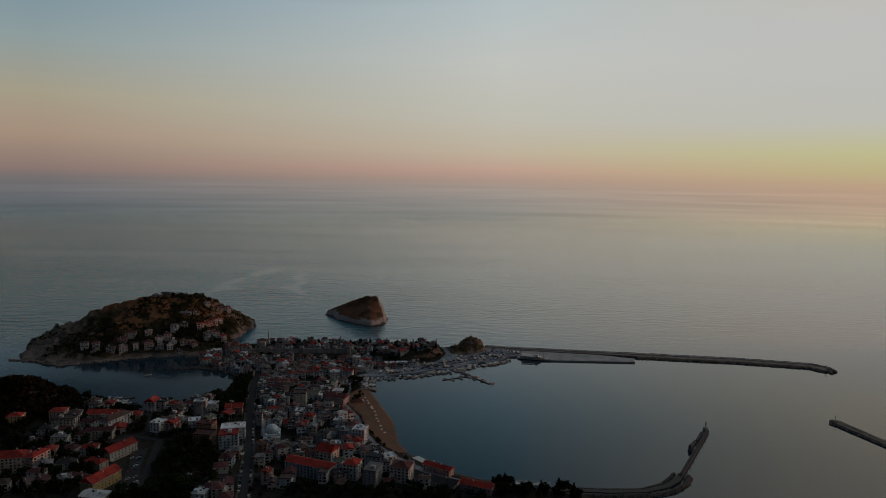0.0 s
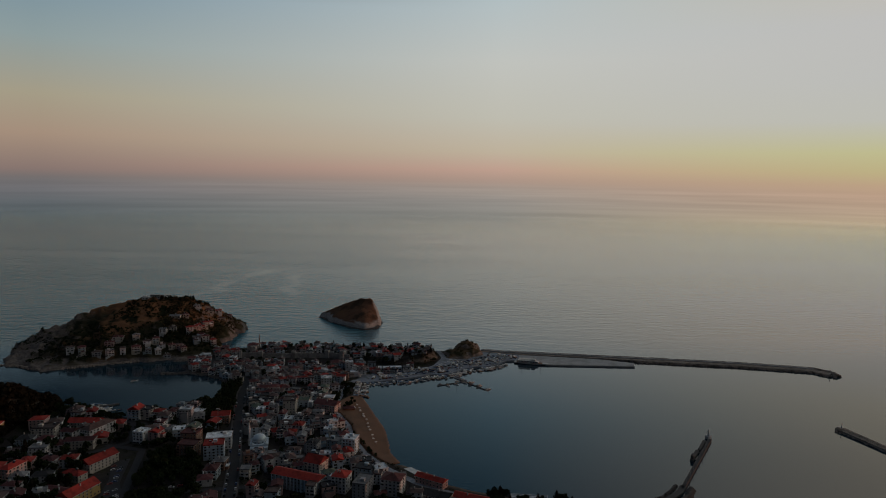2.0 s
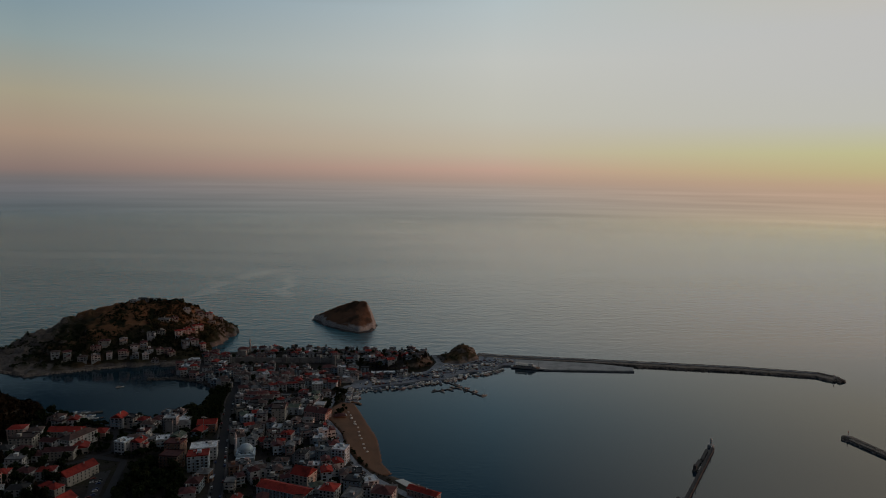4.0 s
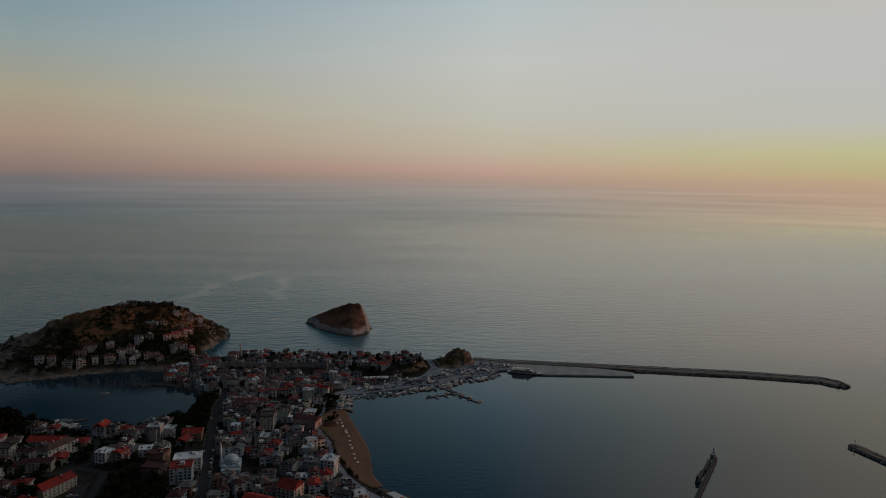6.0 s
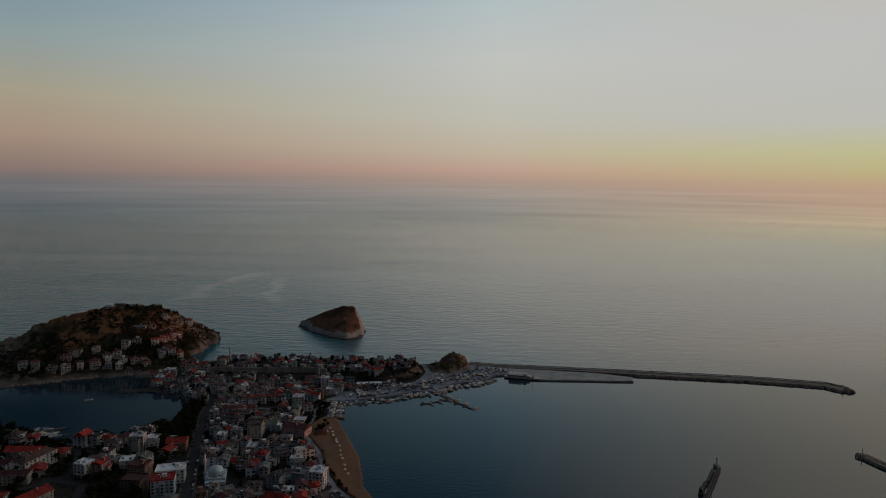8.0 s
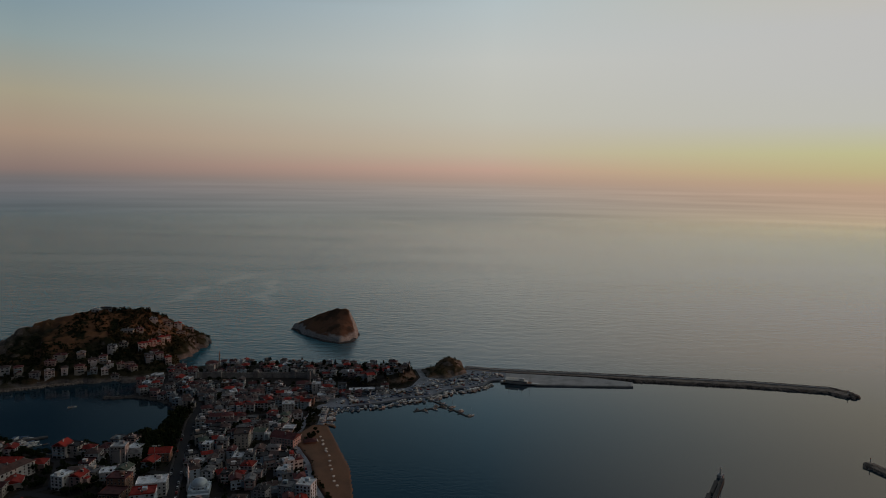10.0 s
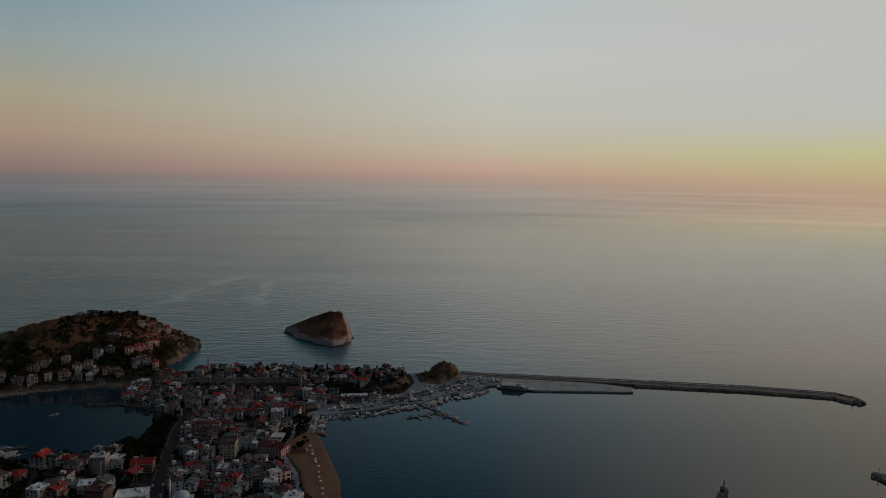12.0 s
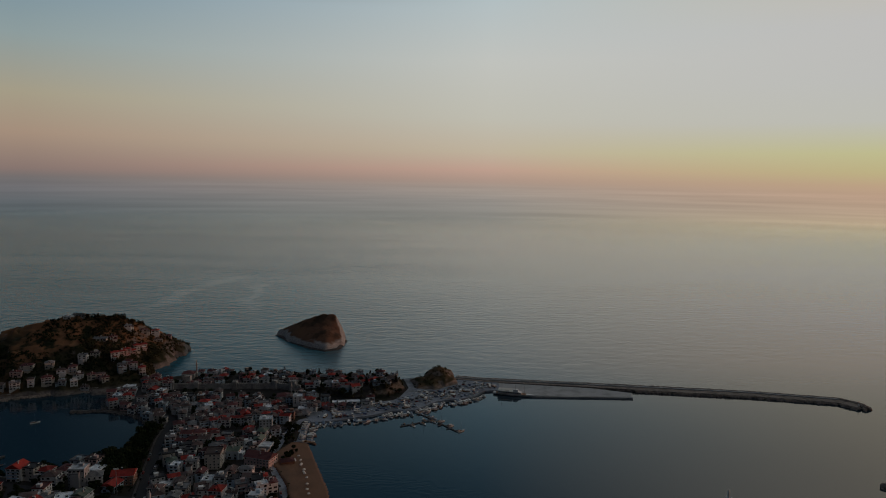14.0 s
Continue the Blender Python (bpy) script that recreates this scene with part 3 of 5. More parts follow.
def ribbon(name, line, width, lift, mat, label, category, over=None):
    """A strip of paving along a line, draped on the ground."""
    pts = []
    for (ax, ay), (bx, by) in zip(line, line[1:]):
        steps = max(1, int(math.hypot(bx - ax, by - ay) / 6))
        pts += [(ax + (bx - ax) * k / steps, ay + (by - ay) * k / steps) for k in range(steps)]
    pts.append(line[-1])
    v, f = [], []
    for k, (x, y) in enumerate(pts):
        ax, ay = pts[max(k - 1, 0)]
        bx, by = pts[min(k + 1, len(pts) - 1)]
        d = math.hypot(bx - ax, by - ay)
        nx, ny = -(by - ay) / d, (bx - ax) / d
        z = max((over or ground_z)(x + nx * s, y + ny * s) for s in (-width / 2, 0, width / 2)) + lift
        v += [(x + nx * s, y + ny * s, h) for s, h in ((-width / 2, z - 1.5), (-width / 2, z), (width / 2, z), (width / 2, z - 1.5))]
        if k:
            a = 4 * (k - 1)
            f += [(a + j, a + 4 + j, a + 5 + j, a + 1 + j) for j in range(3)]
    f = [q[::-1] for q in f]
    ob = new(name, mesh_of(name, v, f, mat))
    return tagged(ob, label, category, "", "structure")


def stones(name, line, width, count, size, z, mat, label, seed):
    """A bank of tumbled boulders along a line, too many to count."""
    r = np.random.default_rng(seed)
    seg = [math.hypot(b[0] - a[0], b[1] - a[1]) for a, b in zip(line, line[1:])]
    b = Build()
    for _ in range(count):
        t = r.random() * sum(seg)
        k = 0
        while t > seg[k] and k < len(seg) - 1:
            t -= seg[k]
            k += 1
        (ax, ay), (bx, by) = line[k], line[k + 1]
        u = t / seg[k]
        s = (r.random() + r.random() - 1) * width / 2
        x, y = ax + (bx - ax) * u - (by - ay) / seg[k] * s, ay + (by - ay) * u + (bx - ax) / seg[k] * s
        top = z * (1 - abs(2 * s / width)) + r.random() * 0.6
        rad = size * (0.6 + 0.8 * r.random())
        turn = r.random() * 6.28
        v = []
        for h, w in ((-1.0, 0.7), (0.1, 1.0), (0.75, 0.62)):
            for q in range(5):
                a = turn + q * 1.2566
                w2 = w * rad * (0.75 + 0.5 * r.random())
                v.append((x + w2 * math.cos(a), y + w2 * math.sin(a), top + (h - 0.6) * rad))
        f = [(q, (q + 1) % 5, 5 + (q + 1) % 5, 5 + q) for q in range(5)] + [(5 + q, 5 + (q + 1) % 5, 10 + (q + 1) % 5, 10 + q) for q in range(5)] + [(10, 11, 12, 13, 14)]
        b.add(v, f)
    return tagged(new(name, b.mesh(name, mat)), label, "boulders", "", "stuff")


# ---- roads, beach, quays ----
MAIN_ROAD = [(-138, 430), (-150, 478), (-170, 560), (-185, 612), (-202, 675), (-211, 711), (-221, 751), (-228, 800)]
SEA_ROAD = [(40, 505), (-4, 526), (-42, 562), (-62, 590), (-76, 620), (-86, 655), (-108, 702), (-108, 760), (-100, 800), (-70, 822), (-30, 838)]
CROSS_ROADS = [[(-160, 520), (-60, 545)], [(-178, 585), (-70, 606)], [(-200, 665), (-110, 690)], [(-160, 520), (-240, 505)], [(-190, 632), (-300, 655), (-360, 690)],
               [(-222, 760), (-110, 780)], [(-228, 800), (-290, 850), (-300, 890)], [(-330, 555), (-280, 610), (-300, 655)], [(-235, 490), (-262, 590), (-300, 600)]]
ribbon("road_main", MAIN_ROAD, 7.5, 0.12, ASPHALT, "grey asphalt main street between the houses", "road")
ribbon("road_seafront", SEA_ROAD, 6, 0.2, QUAY, "paved seafront road behind the beach", "road")
for k, line in enumerate(CROSS_ROADS):
    ribbon("road_side_%d" % (k + 1), line, 6, 0.2 + 0.01 * k, ASPHALT, "narrow asphalt side street", "road")
for side in (-1, 1):
    ribbon("pavement", [(x + side * 4.9, y + side * 1.2) for x, y in MAIN_ROAD[1:]], 1.8, 0.28, PAVING, "pale kerbed pavement along the street", "pavement")


def beach_height(x, y):
    d = inside_by(beach, x, y)
    return np.where(d > -5, 0.1 + np.clip(inside_by(MAINLAND, x, y) * 0.12 + 0.25, -1.0, 3.2), -9.0) + fractal(x, y, 8, 3) * 0.25


terrain("ground_beach", lambda x, y: np.maximum(beach_height(x, y), -2 + 0 * x) + np.where(inside_by(beach, x, y) > -2.5, 0.35, -6), -115, -20, 565, 760, 1.5, SAND,
        "curved beach of warm brown sand", "beach")

slab("quay_harbour", QUAY_OUTLINE,
     -2, 2.1, QUAY, "grey paved harbour quay with boats stored on it", "quay")
slab("quay_outer", [(116, 907), (150, 889), (266, 886), (271, 900), (226, 917), (116, 934)], -2, 1.6, CONCRETE, "pale concrete outer quay", "quay")
slab("quay_edge", [(113, 905), (150, 885), (267, 883), (267, 885), (150, 887.5), (113, 908)], -2, 1.8, CONCRETE, "raised concrete quay edge", "quay")
slab("breakwater_deck", [(62, 946), (98, 936), (226, 919), (300, 906), (415, 890), (499, 870), (512, 855), (521, 862), (508, 881), (416, 902), (300, 918), (227, 927), (98, 943), (64, 952)],
     -2, 2.5, STONE, "long worn stone breakwater walkway", "breakwater")
outer_wall = slab("breakwater_wall", [(64, 950), (98, 941), (227, 925.5), (300, 916.5), (416, 900.5), (507, 879.5), (508, 881.5), (416.5, 903), (300, 919), (227, 928), (98, 944), (65, 953)],
     -2, 3.5, CONCRETE, "concrete parapet wall of the breakwater", "wall")
BLOCK = Build().box(-0.6, -1.5, 0.0, 0.6, 0.9, 1.7, 0, 0.08).mesh("parapet_block", CONCRETE)
WALL_LINE = [(65, 951.5), (98, 942.5), (225, 927.0)]
for (ax, ay), (bx, by) in zip(WALL_LINE, WALL_LINE[1:]):
    d = math.hypot(bx - ax, by - ay)
    for k in range(int(d / 2.6)):
        u = (k + 0.5) * 2.6 / d
        piece("parapet_block", BLOCK, outer_wall, (ax + (bx - ax) * u, ay + (by - ay) * u, 2.45), math.degrees(math.atan2(by - ay, bx - ax)))
stones("boulders_breakwater", [(66, 955), (98, 947), (227, 931), (300, 922), (416, 905), (508, 884), (524, 866), (521, 853)], 15, 2600, 1.6, 3.2, STONE, "brown boulders heaped along the outer breakwater", 3)
stones("boulders_inner", [(275, 908), (300, 906), (415, 890), (498, 871), (512, 854), (520, 852)], 8, 1100, 1.3, 2.2, STONE, "brown boulders along the inner breakwater", 4)
stones("boulders_second", [(411, 668), (418, 660), (430, 616), (445, 560), (470, 480)], 14, 1300, 1.6, 2.6, STONE, "dark boulders of the second breakwater", 5)
slab("breakwater_second", [(409, 668), (413, 671), (420, 668), (433, 617), (449, 562), (474, 482), (466, 480), (441, 560), (425, 615)], -2, 2.4, STONE, "worn stone crest of the second breakwater", "breakwater")

# curved mole and the jetty on it
MOLE = [(60, 513), (95, 505), (138, 503), (166, 505), (186, 514), (199, 526), (206, 537)]
ribbon("mole_road", MOLE, 5.0, 0.0, PAVING, "curved pale concrete road on the mole", "mole", over=lambda x, y: 2.0)
stones("boulders_mole_outer", [(100, 498), (138, 497), (168, 499), (191, 508), (205, 521), (212, 534)], 5.5, 900, 1.4, 1.9, DARK_STONE, "dark boulders on the outer side of the mole", 6)
stones("boulders_mole_inner", [(100, 509), (138, 507.5), (164, 509), (182, 518), (194, 530), (201, 540)], 3, 500, 1.0, 1.5, DARK_STONE, "dark boulders on the inner side of the mole", 7)


def jetty():
    j = thing("jetty", (206, 536, 0), "long dark concrete jetty with a white wheelhouse", "jetty", turn=0.0)
    ax, ay = 62, 100
    d = math.hypot(ax, ay)
    ux, uy = ax / d, ay / d
    p = lambda s, o: (s * ux - o * uy, s * uy + o * ux)
    b = Build()

    def plate(s0, s1, o0, o1, z0, z1):
        c = [p(s0, o0), p(s1, o0), p(s1, o1), p(s0, o1)]
        b.add([(x, y, z0) for x, y in c] + [(x, y, z1) for x, y in c], [(4, 5, 6, 7), (0, 1, 5, 4), (1, 2, 6, 5), (2, 3, 7, 6), (3, 0, 4, 7), (3, 2, 1, 0)])

    plate(-4, 118, -1.5, 1.5, -2, 2.0)
    plate(-4, 118, -1.7, -1.2, -2, 2.5)
    piece("deck", b.mesh("deck", PAVING), j)
    b = Build()
    plate(58, 84, 3.6, 6.6, -2, 1.7)
    plate(86, 112, 2.6, 5.2, -2, 1.7)
    for s in (64, 82):
        plate(s - 4, s - 2.4, 1.5, 3.6, 0.6, 1.6)
    plate(60, 65, 4.0, 6.4, 1.7, 5.0)
    piece("platform", b.mesh("platform", PAVING), j)
    b = Build()
    plate(121, 126, 0.0, 5.0, -2, 2.6)
    piece("mooring_block", b.mesh("mooring_block", CONCRETE), j)
    b = Build()
    plate(118, 121, 0.5, 1.7, 1.8, 2.2)
    piece("footbridge", b.mesh("footbridge", STEEL), j)
    for s in range(4, 116, 14):
        b = Build()
        x, y = p(s, -1.4)
        b.box(x - 0.15, y - 0.15, 3.0, x + 0.15, y + 0.15, 7.0)
        piece("lamp_post", b.mesh("lamp_post", STEEL), j)
    x, y = p(123.5, 2.5)
    b = Build().lathe([(0.9, 2.6), (0.7, 7.0), (1.1, 7.0), (1.1, 7.4), (0.5, 8.6), (0.01, 9.2)], 10, 0, x, y)
    piece("beacon", b.mesh("beacon", WHITE), j)
    return j


jetty()


def beacon(x, y, z, label):
    t = thing("harbour_beacon", (x, y, z), label, "beacon", "harbour beacons")
    piece("base", Build().lathe([(1.1, -0.5), (1.1, 0.5), (0.8, 0.6), (0.01, 0.6)], 12).mesh("base", CONCRETE), t)
    piece("tower", Build().lathe([(0.4, 0.6), (0.28, 4.4), (0.01, 4.4)], 12).mesh("tower", WHITE), t)
    piece("lantern", Build().lathe([(0.5, 4.4), (0.5, 4.6), (0.3, 4.6), (0.3, 5.2), (0.4, 5.2), (0.01, 5.7)], 12).mesh("lantern", ROOFS["red-tiled"]), t)


beacon(517, 860, 2.5, "slim white beacon with a red top on the breakwater head")
beacon(415, 667, 2.4, "slim white beacon on the second breakwater head")

slab("quay_saddle", [(-4, 868), (14, 868), (34, 898), (14, 906), (8, 938), (-1, 944), (7, 906)], -1, 3.2, QUAY, "grey paved yard between the castle hill and the knoll", "quay")

# ---- houses ----
def opening_mesh(name, half, high):
    """A window: a frame standing proud of the wall round a pane set back in it."""
    rims = [[(-a, y, c), (a, y, c), (a, y, d), (-a, y, d)] for a, y, c, d in
            ((half, 0.03, 0.0, high), (half, -0.07, 0.0, high), (half - 0.11, -0.07, 0.12, high - 0.11), (half - 0.11, -0.02, 0.12, high - 0.11))]
    verts = [p for rim in rims for p in rim]
    faces = [(r * 4 + k, r * 4 + (k + 1) % 4, r * 4 + 4 + (k + 1) % 4, r * 4 + 4 + k) for r in range(3) for k in range(4)] + [(12, 13, 14, 15)]
    return mesh_of(name, verts, faces, [GLASS, FRAME], [1] * 12 + [0])


WINDOW_MESH, TALL_MESH = opening_mesh("window", 0.7, 1.6), opening_mesh("glass_door", 1.0, 2.1)
CHIMNEY = Build().box(-0.4, -0.4, -0.9, 0.4, 0.4, 1.3).box(-0.5, -0.5, 1.3, 0.5, 0.5, 1.5).mesh("chimney", CONCRETE)
TANK = Build().box(-0.9, -0.6, 0.0, 0.9, 0.6, 0.15, 1)
TANK.add([(-0.9, -0.7, 0.15), (0.9, -0.7, 0.15), (0.9, 0.7, 1.1), (-0.9, 0.7, 1.1)], [(0, 1, 2, 3)], 1)
TANK.box(-0.9, 0.5, 1.0, 0.9, 1.0, 1.5, 0)
TANK_MESH = TANK.mesh("water_heater", [WHITE, GLASS])


def roof_mesh(kind, w, d, h, rise, over=0.55):
    x, y = w / 2 + over, d / 2 + over
    b = Build()
    if kind == "flat":
        b.box(-w / 2 - 0.15, -d / 2 - 0.15, h - 0.05, w / 2 + 0.15, d / 2 + 0.15, h + 0.2)
        for q in ((-w / 2 - 0.15, -d / 2 - 0.15, w / 2 + 0.15, -d / 2 + 0.1), (-w / 2 - 0.15, d / 2 - 0.1, w / 2 + 0.15, d / 2 + 0.15),
                  (-w / 2 - 0.15, -d / 2 + 0.1, -w / 2 + 0.1, d / 2 - 0.1), (w / 2 - 0.1, -d / 2 + 0.1, w / 2 + 0.15, d / 2 - 0.1)):
            b.box(q[0], q[1], h + 0.2, q[2], q[3], h + 0.9)
        return b
    base = [(-x, -y), (x, -y), (x, y), (-x, y)]
    v = [(p, q, h - 0.25) for p, q in base] + [(p, q, h + 0.1) for p, q in base]
    run = min(x, y) if kind == "hip" else 0.0
    if w >= d:
        v += [(-x + run, 0, h + rise), (x - run, 0, h + rise)]
        top = [(4, 5, 9, 8), (6, 7, 8, 9), (5, 6, 9), (7, 4, 8)]
    else:
        v += [(0, -y + run, h + rise), (0, y - run, h + rise)]
        top = [(5, 6, 9, 8), (7, 4, 8, 9), (4, 5, 8), (6, 7, 9)]
    b.add(v, [(3, 2, 1, 0), (0, 1, 5, 4), (1, 2, 6, 5), (2, 3, 7, 6), (3, 0, 4, 7)], 1)
    return b.add(v, top)


hr = random.Random(11)
TOLD = {"hip": "hipped roof", "gable": "gabled roof", "flat": "flat roof"}
STOREYS = {1: "single-storey", 2: "two-storey", 3: "three-storey", 4: "four-storey", 5: "five-storey", 6: "six-storey"}


def house(x, y, w, d, storeys, turn, wall="white", roof="red-tiled", kind="hip", near=False, category="house", where="in the seaside town", rise=None, z=None, balconies=False):
    """A plastered house with its roof, windows, chimneys and balconies."""
    z = ground_z(x, y) - 0.1 if z is None else z
    h = 2.6 * storeys + 0.5
    rise = rise or min(w, d) * hr.uniform(0.2, 0.3)
    t = thing("apartment_building" if storeys > 3 else "house", (x, y, z), "%s %s %s, %s %s, %s" % (STOREYS[storeys], wall, "block" if storeys > 3 else "house", roof, TOLD[kind], where), category, "town houses", turn=turn)
    b = Build().box(-w / 2, -d / 2, -4.5, w / 2, d / 2, h)
    if kind == "gable":
        if w >= d:
            b.add([(s * w / 2, o * d / 2, h) for s in (-1, 1) for o in (-1, 1)] + [(-w / 2, 0, h + rise * 0.93), (w / 2, 0, h + rise * 0.93)], [(1, 0, 4), (2, 3, 5)])
        else:
            b.add([(o * w / 2, s * d / 2, h) for s in (-1, 1) for o in (-1, 1)] + [(0, -d / 2, h + rise * 0.93), (0, d / 2, h + rise * 0.93)], [(0, 1, 4), (3, 2, 5)])
    if near:
        b.box(-w / 2 - 0.1, -d / 2 - 0.1, 2.6, w / 2 + 0.1, d / 2 + 0.1, 2.85)
    shell = piece("wall", b.mesh("wall", WALLS[wall]), t)
    cover = piece("roof", roof_mesh(kind, w, d, h, rise).mesh("roof", [ROOFS[roof], TRIM]), t)
    cols, rows = max(1, int(w / (3.0 if near else 3.4))), max(1, int(d / (3.4 if near else 4.2)))
    spots = []
    for s in range(storeys):
        zz = 0.5 + 2.6 * s + 0.6
        for k in range(cols):
            u = (k + 0.5) / cols * w - w / 2
            spots += [(u, -d / 2, zz, 0, s, k), (u, d / 2, zz, 180, s, k)]
        for k in range(rows):
            u = (k + 0.5) / rows * d - d / 2
            spots += [(w / 2, u, zz, 90, s, k), (-w / 2, u, zz, 270, s, k)]
    if near:
        rear = Build()
        for px, py, pz, a, s, k in spots:
            if hr.random() < 0.1:
                continue
            if a == 180:
                rear.box(px - 0.65, py - 0.06, pz, px + 0.65, py + 0.06, pz + 1.5)
                continue
            if a == 270:
                rear.box(px - 0.06, py - 0.65, pz, px + 0.06, py + 0.65, pz + 1.5)
                continue
            tall = balconies and k % 2 == 0 and s > 0
            piece("glass_door" if tall else "window", TALL_MESH if tall else WINDOW_MESH, shell, (px, py, pz - (0.7 if tall else 0)), a)
        tagged(piece("window_panes", rear.mesh("window_panes", GLASS), shell), kind="stuff")
        if balconies:
            for s in range(1, storeys):
                for k in range(0, cols, 2):
                    u = (k + 0.5) / cols * w - w / 2
                    q = Build().box(-1.45, -1.25, -0.15, 1.45, 0.0, 0.0).box(-1.45, -1.25, 0.0, 1.45, -1.13, 0.95).box(-1.45, -1.13, 0.0, -1.35, 0, 0.95).box(1.35, -1.13, 0.0, 1.45, 0, 0.95)
                    piece("balcony", q.mesh("balcony", WALLS[wall]), shell, (u, -d / 2, 0.5 + 2.6 * s), 0)
    else:
        q = Build()
        for px, py, pz, a, s, k in spots:
            if hr.random() < 0.12:
                continue
            wd = hr.choice((0.55, 0.7, 0.7, 1.05, 1.3))
            if s == 0 and a == 0 and hr.random() < 0.6:
                wd, pz = 1.35, pz - 0.75
            if a in (0, 180):
                q.box(px - wd, py - 0.06, pz, px + wd, py + 0.06, pz + 1.5)
            else:
                q.box(px - 0.06, py - wd, pz, px + 0.06, py + wd, pz + 1.5)
        tagged(piece("window_panes", q.mesh("window_panes", GLASS), shell), kind="stuff")
        if storeys > 2 and balconies:
            wide, east = w * hr.uniform(0.3, 0.46), hr.random() < 0.4
            deep = hr.uniform(1.0, 1.5)
            q = Build().box(-wide, -deep, -0.15, wide, 0.0, 0.03).box(-wide, -deep, 0.03, wide, -deep + 0.12, 0.95)
            q.box(-wide, -deep + 0.12, 0.03, -wide + 0.12, 0, 0.95).box(wide - 0.12, -deep + 0.12, 0.03, wide, 0, 0.95)
            slab_mesh = q.mesh("balcony", WALLS[hr.choice(("white", "white", "bluish white", wall))])
            for s in range(1, storeys):
                piece("balcony", slab_mesh, shell, (w / 2, 0, 0.5 + 2.6 * s) if east and w < d * 1.2 else (0, -d / 2, 0.5 + 2.6 * s), 90 if east and w < d * 1.2 else 0)
    if max(w, d) < 15 and hr.random() < 0.62:
        # a lower wing with a roof of its own
        low, side = max(1, storeys - hr.randint(1, 2)) * 2.6 + 0.4, hr.choice((-1, 1))
        if hr.random() < 0.5:
            ew, ed, ex, ey = w * hr.uniform(0.4, 0.7), hr.uniform(2.0, 3.6), hr.uniform(-0.15, 0.15) * w, side * d / 2
            ey += side * ed / 2
        else:
            ew, ed, ex, ey = hr.uniform(2.0, 3.6), d * hr.uniform(0.4, 0.7), side * w / 2, hr.uniform(-0.15, 0.15) * d
            ex += side * ew / 2
        annex = piece("wing", Build().box(-ew / 2, -ed / 2, -2.5, ew / 2, ed / 2, low).mesh("wing", WALLS[wall]), t, (ex, ey, 0))
        wing = hr.choice(("flat", "hip"))
        piece("wing_roof", roof_mesh(wing, ew, ed, low, 1.1, 0.3).mesh("wing_roof", [ROOFS[roof if wing == "hip" else hr.choice(("grey", "white", "brown-tiled"))], TRIM]), annex, (0, 0, 0.01))
    if kind == "hip" and max(w, d) < 15 and hr.random() < 0.3:
        b = Build().box(-1.1, -1.6, 0, 1.1, 1.2, 1.5)
        b.add([(-1.35, -1.85, 1.5), (1.35, -1.85, 1.5), (1.35, 1.3, 1.5), (-1.35, 1.3, 1.5), (0, -1.85, 2.2), (0, 1.3, 2.2)], [(0, 1, 4), (1, 2, 5, 4), (3, 0, 4, 5), (2, 3, 5)], 1)
        b.box(-0.6, -1.66, 0.35, 0.6, -1.58, 1.25, 2)
        piece("dormer", b.mesh("dormer", [WALLS[wall], ROOFS[roof], GLASS]), cover, (0, -d / 2 + 2.0, h + 0.2))
    if kind == "flat":
        if hr.random() < 0.7:
            u, v = hr.uniform(-0.25, 0.25) * w, hr.uniform(-0.25, 0.25) * d
            piece("roof_shed", Build().box(u - 1.6, v - 1.4, h, u + 1.6, v + 1.4, h + 2.3).box(u - 1.8, v - 1.6, h + 2.3, u + 1.8, v + 1.6, h + 2.45).mesh("roof_shed", WALLS[wall]), cover)
        for _ in range(hr.randint(0, 2)):
            piece("water_heater", TANK_MESH, cover, (hr.uniform(-0.35, 0.35) * w, hr.uniform(-0.35, 0.35) * d, h + 0.2), hr.choice((0, 90, 180)))
    else:
        for _ in range(hr.randint(0, 2)):
            u, v = hr.uniform(-0.25, 0.25) * w, hr.uniform(-0.2, 0.2) * d
            piece("chimney", CHIMNEY, cover, (u, v, h + rise * 0.75))
        if hr.random() < 0.25:
            piece("water_heater", TANK_MESH, cover, (hr.uniform(-0.2, 0.2) * w, 0, h + rise * 0.9), 0)
    return t


TAKEN = []


def free(x, y, r):
    return all((x - a) ** 2 + (y - b) ** 2 > (r + c) ** 2 for a, b, c in TAKEN)


def landmark(x, y, w, d, storeys, turn, wall, roof, kind, **more):
    steps = max(1, round(max(w, d) / min(w, d)))
    a = radians(turn if w >= d else turn + 90)
    for k in range(steps):
        o = ((k + 0.5) / steps - 0.5) * max(w, d)
        TAKEN.append((x + o * math.cos(a), y + o * math.sin(a), min(w, d) / 2 + 1))
    return house(x, y, w, d, storeys, turn, wall, roof, kind, near=more.pop("near", True), **more)


# large buildings that stand out
arcade = landmark(-107, 523, 42, 13, 4, -21, "blue-grey", "red-tiled", "gable", category="building", rise=3.0, where="with tall window bays")
for k in range(13):
    piece("pilaster", Build().box(-0.45, -0.5, 0, 0.45, 0, 10.4).mesh("pilaster", WALLS["bluish white"]), arcade, (-20.4 + k * 3.4, -6.5, 0))
landmark(-97, 545, 15, 14, 5, -21, "cream", "red-tiled", "gable", category="building", rise=5, near=False, where="behind a long public building")
landmark(-31, 517, 16, 14, 5, -14, "white", "dark red-tiled", "hip", category="apartment building", balconies=True, where="by the seafront")
landmark(-54, 511, 11, 18, 5, -14, "grey", "grey", "flat", category="apartment building", where="by the seafront")
landmark(-72, 520, 12, 13, 5, -14, "white", "red-tiled", "hip", category="apartment building", balconies=True, where="near the seafront")
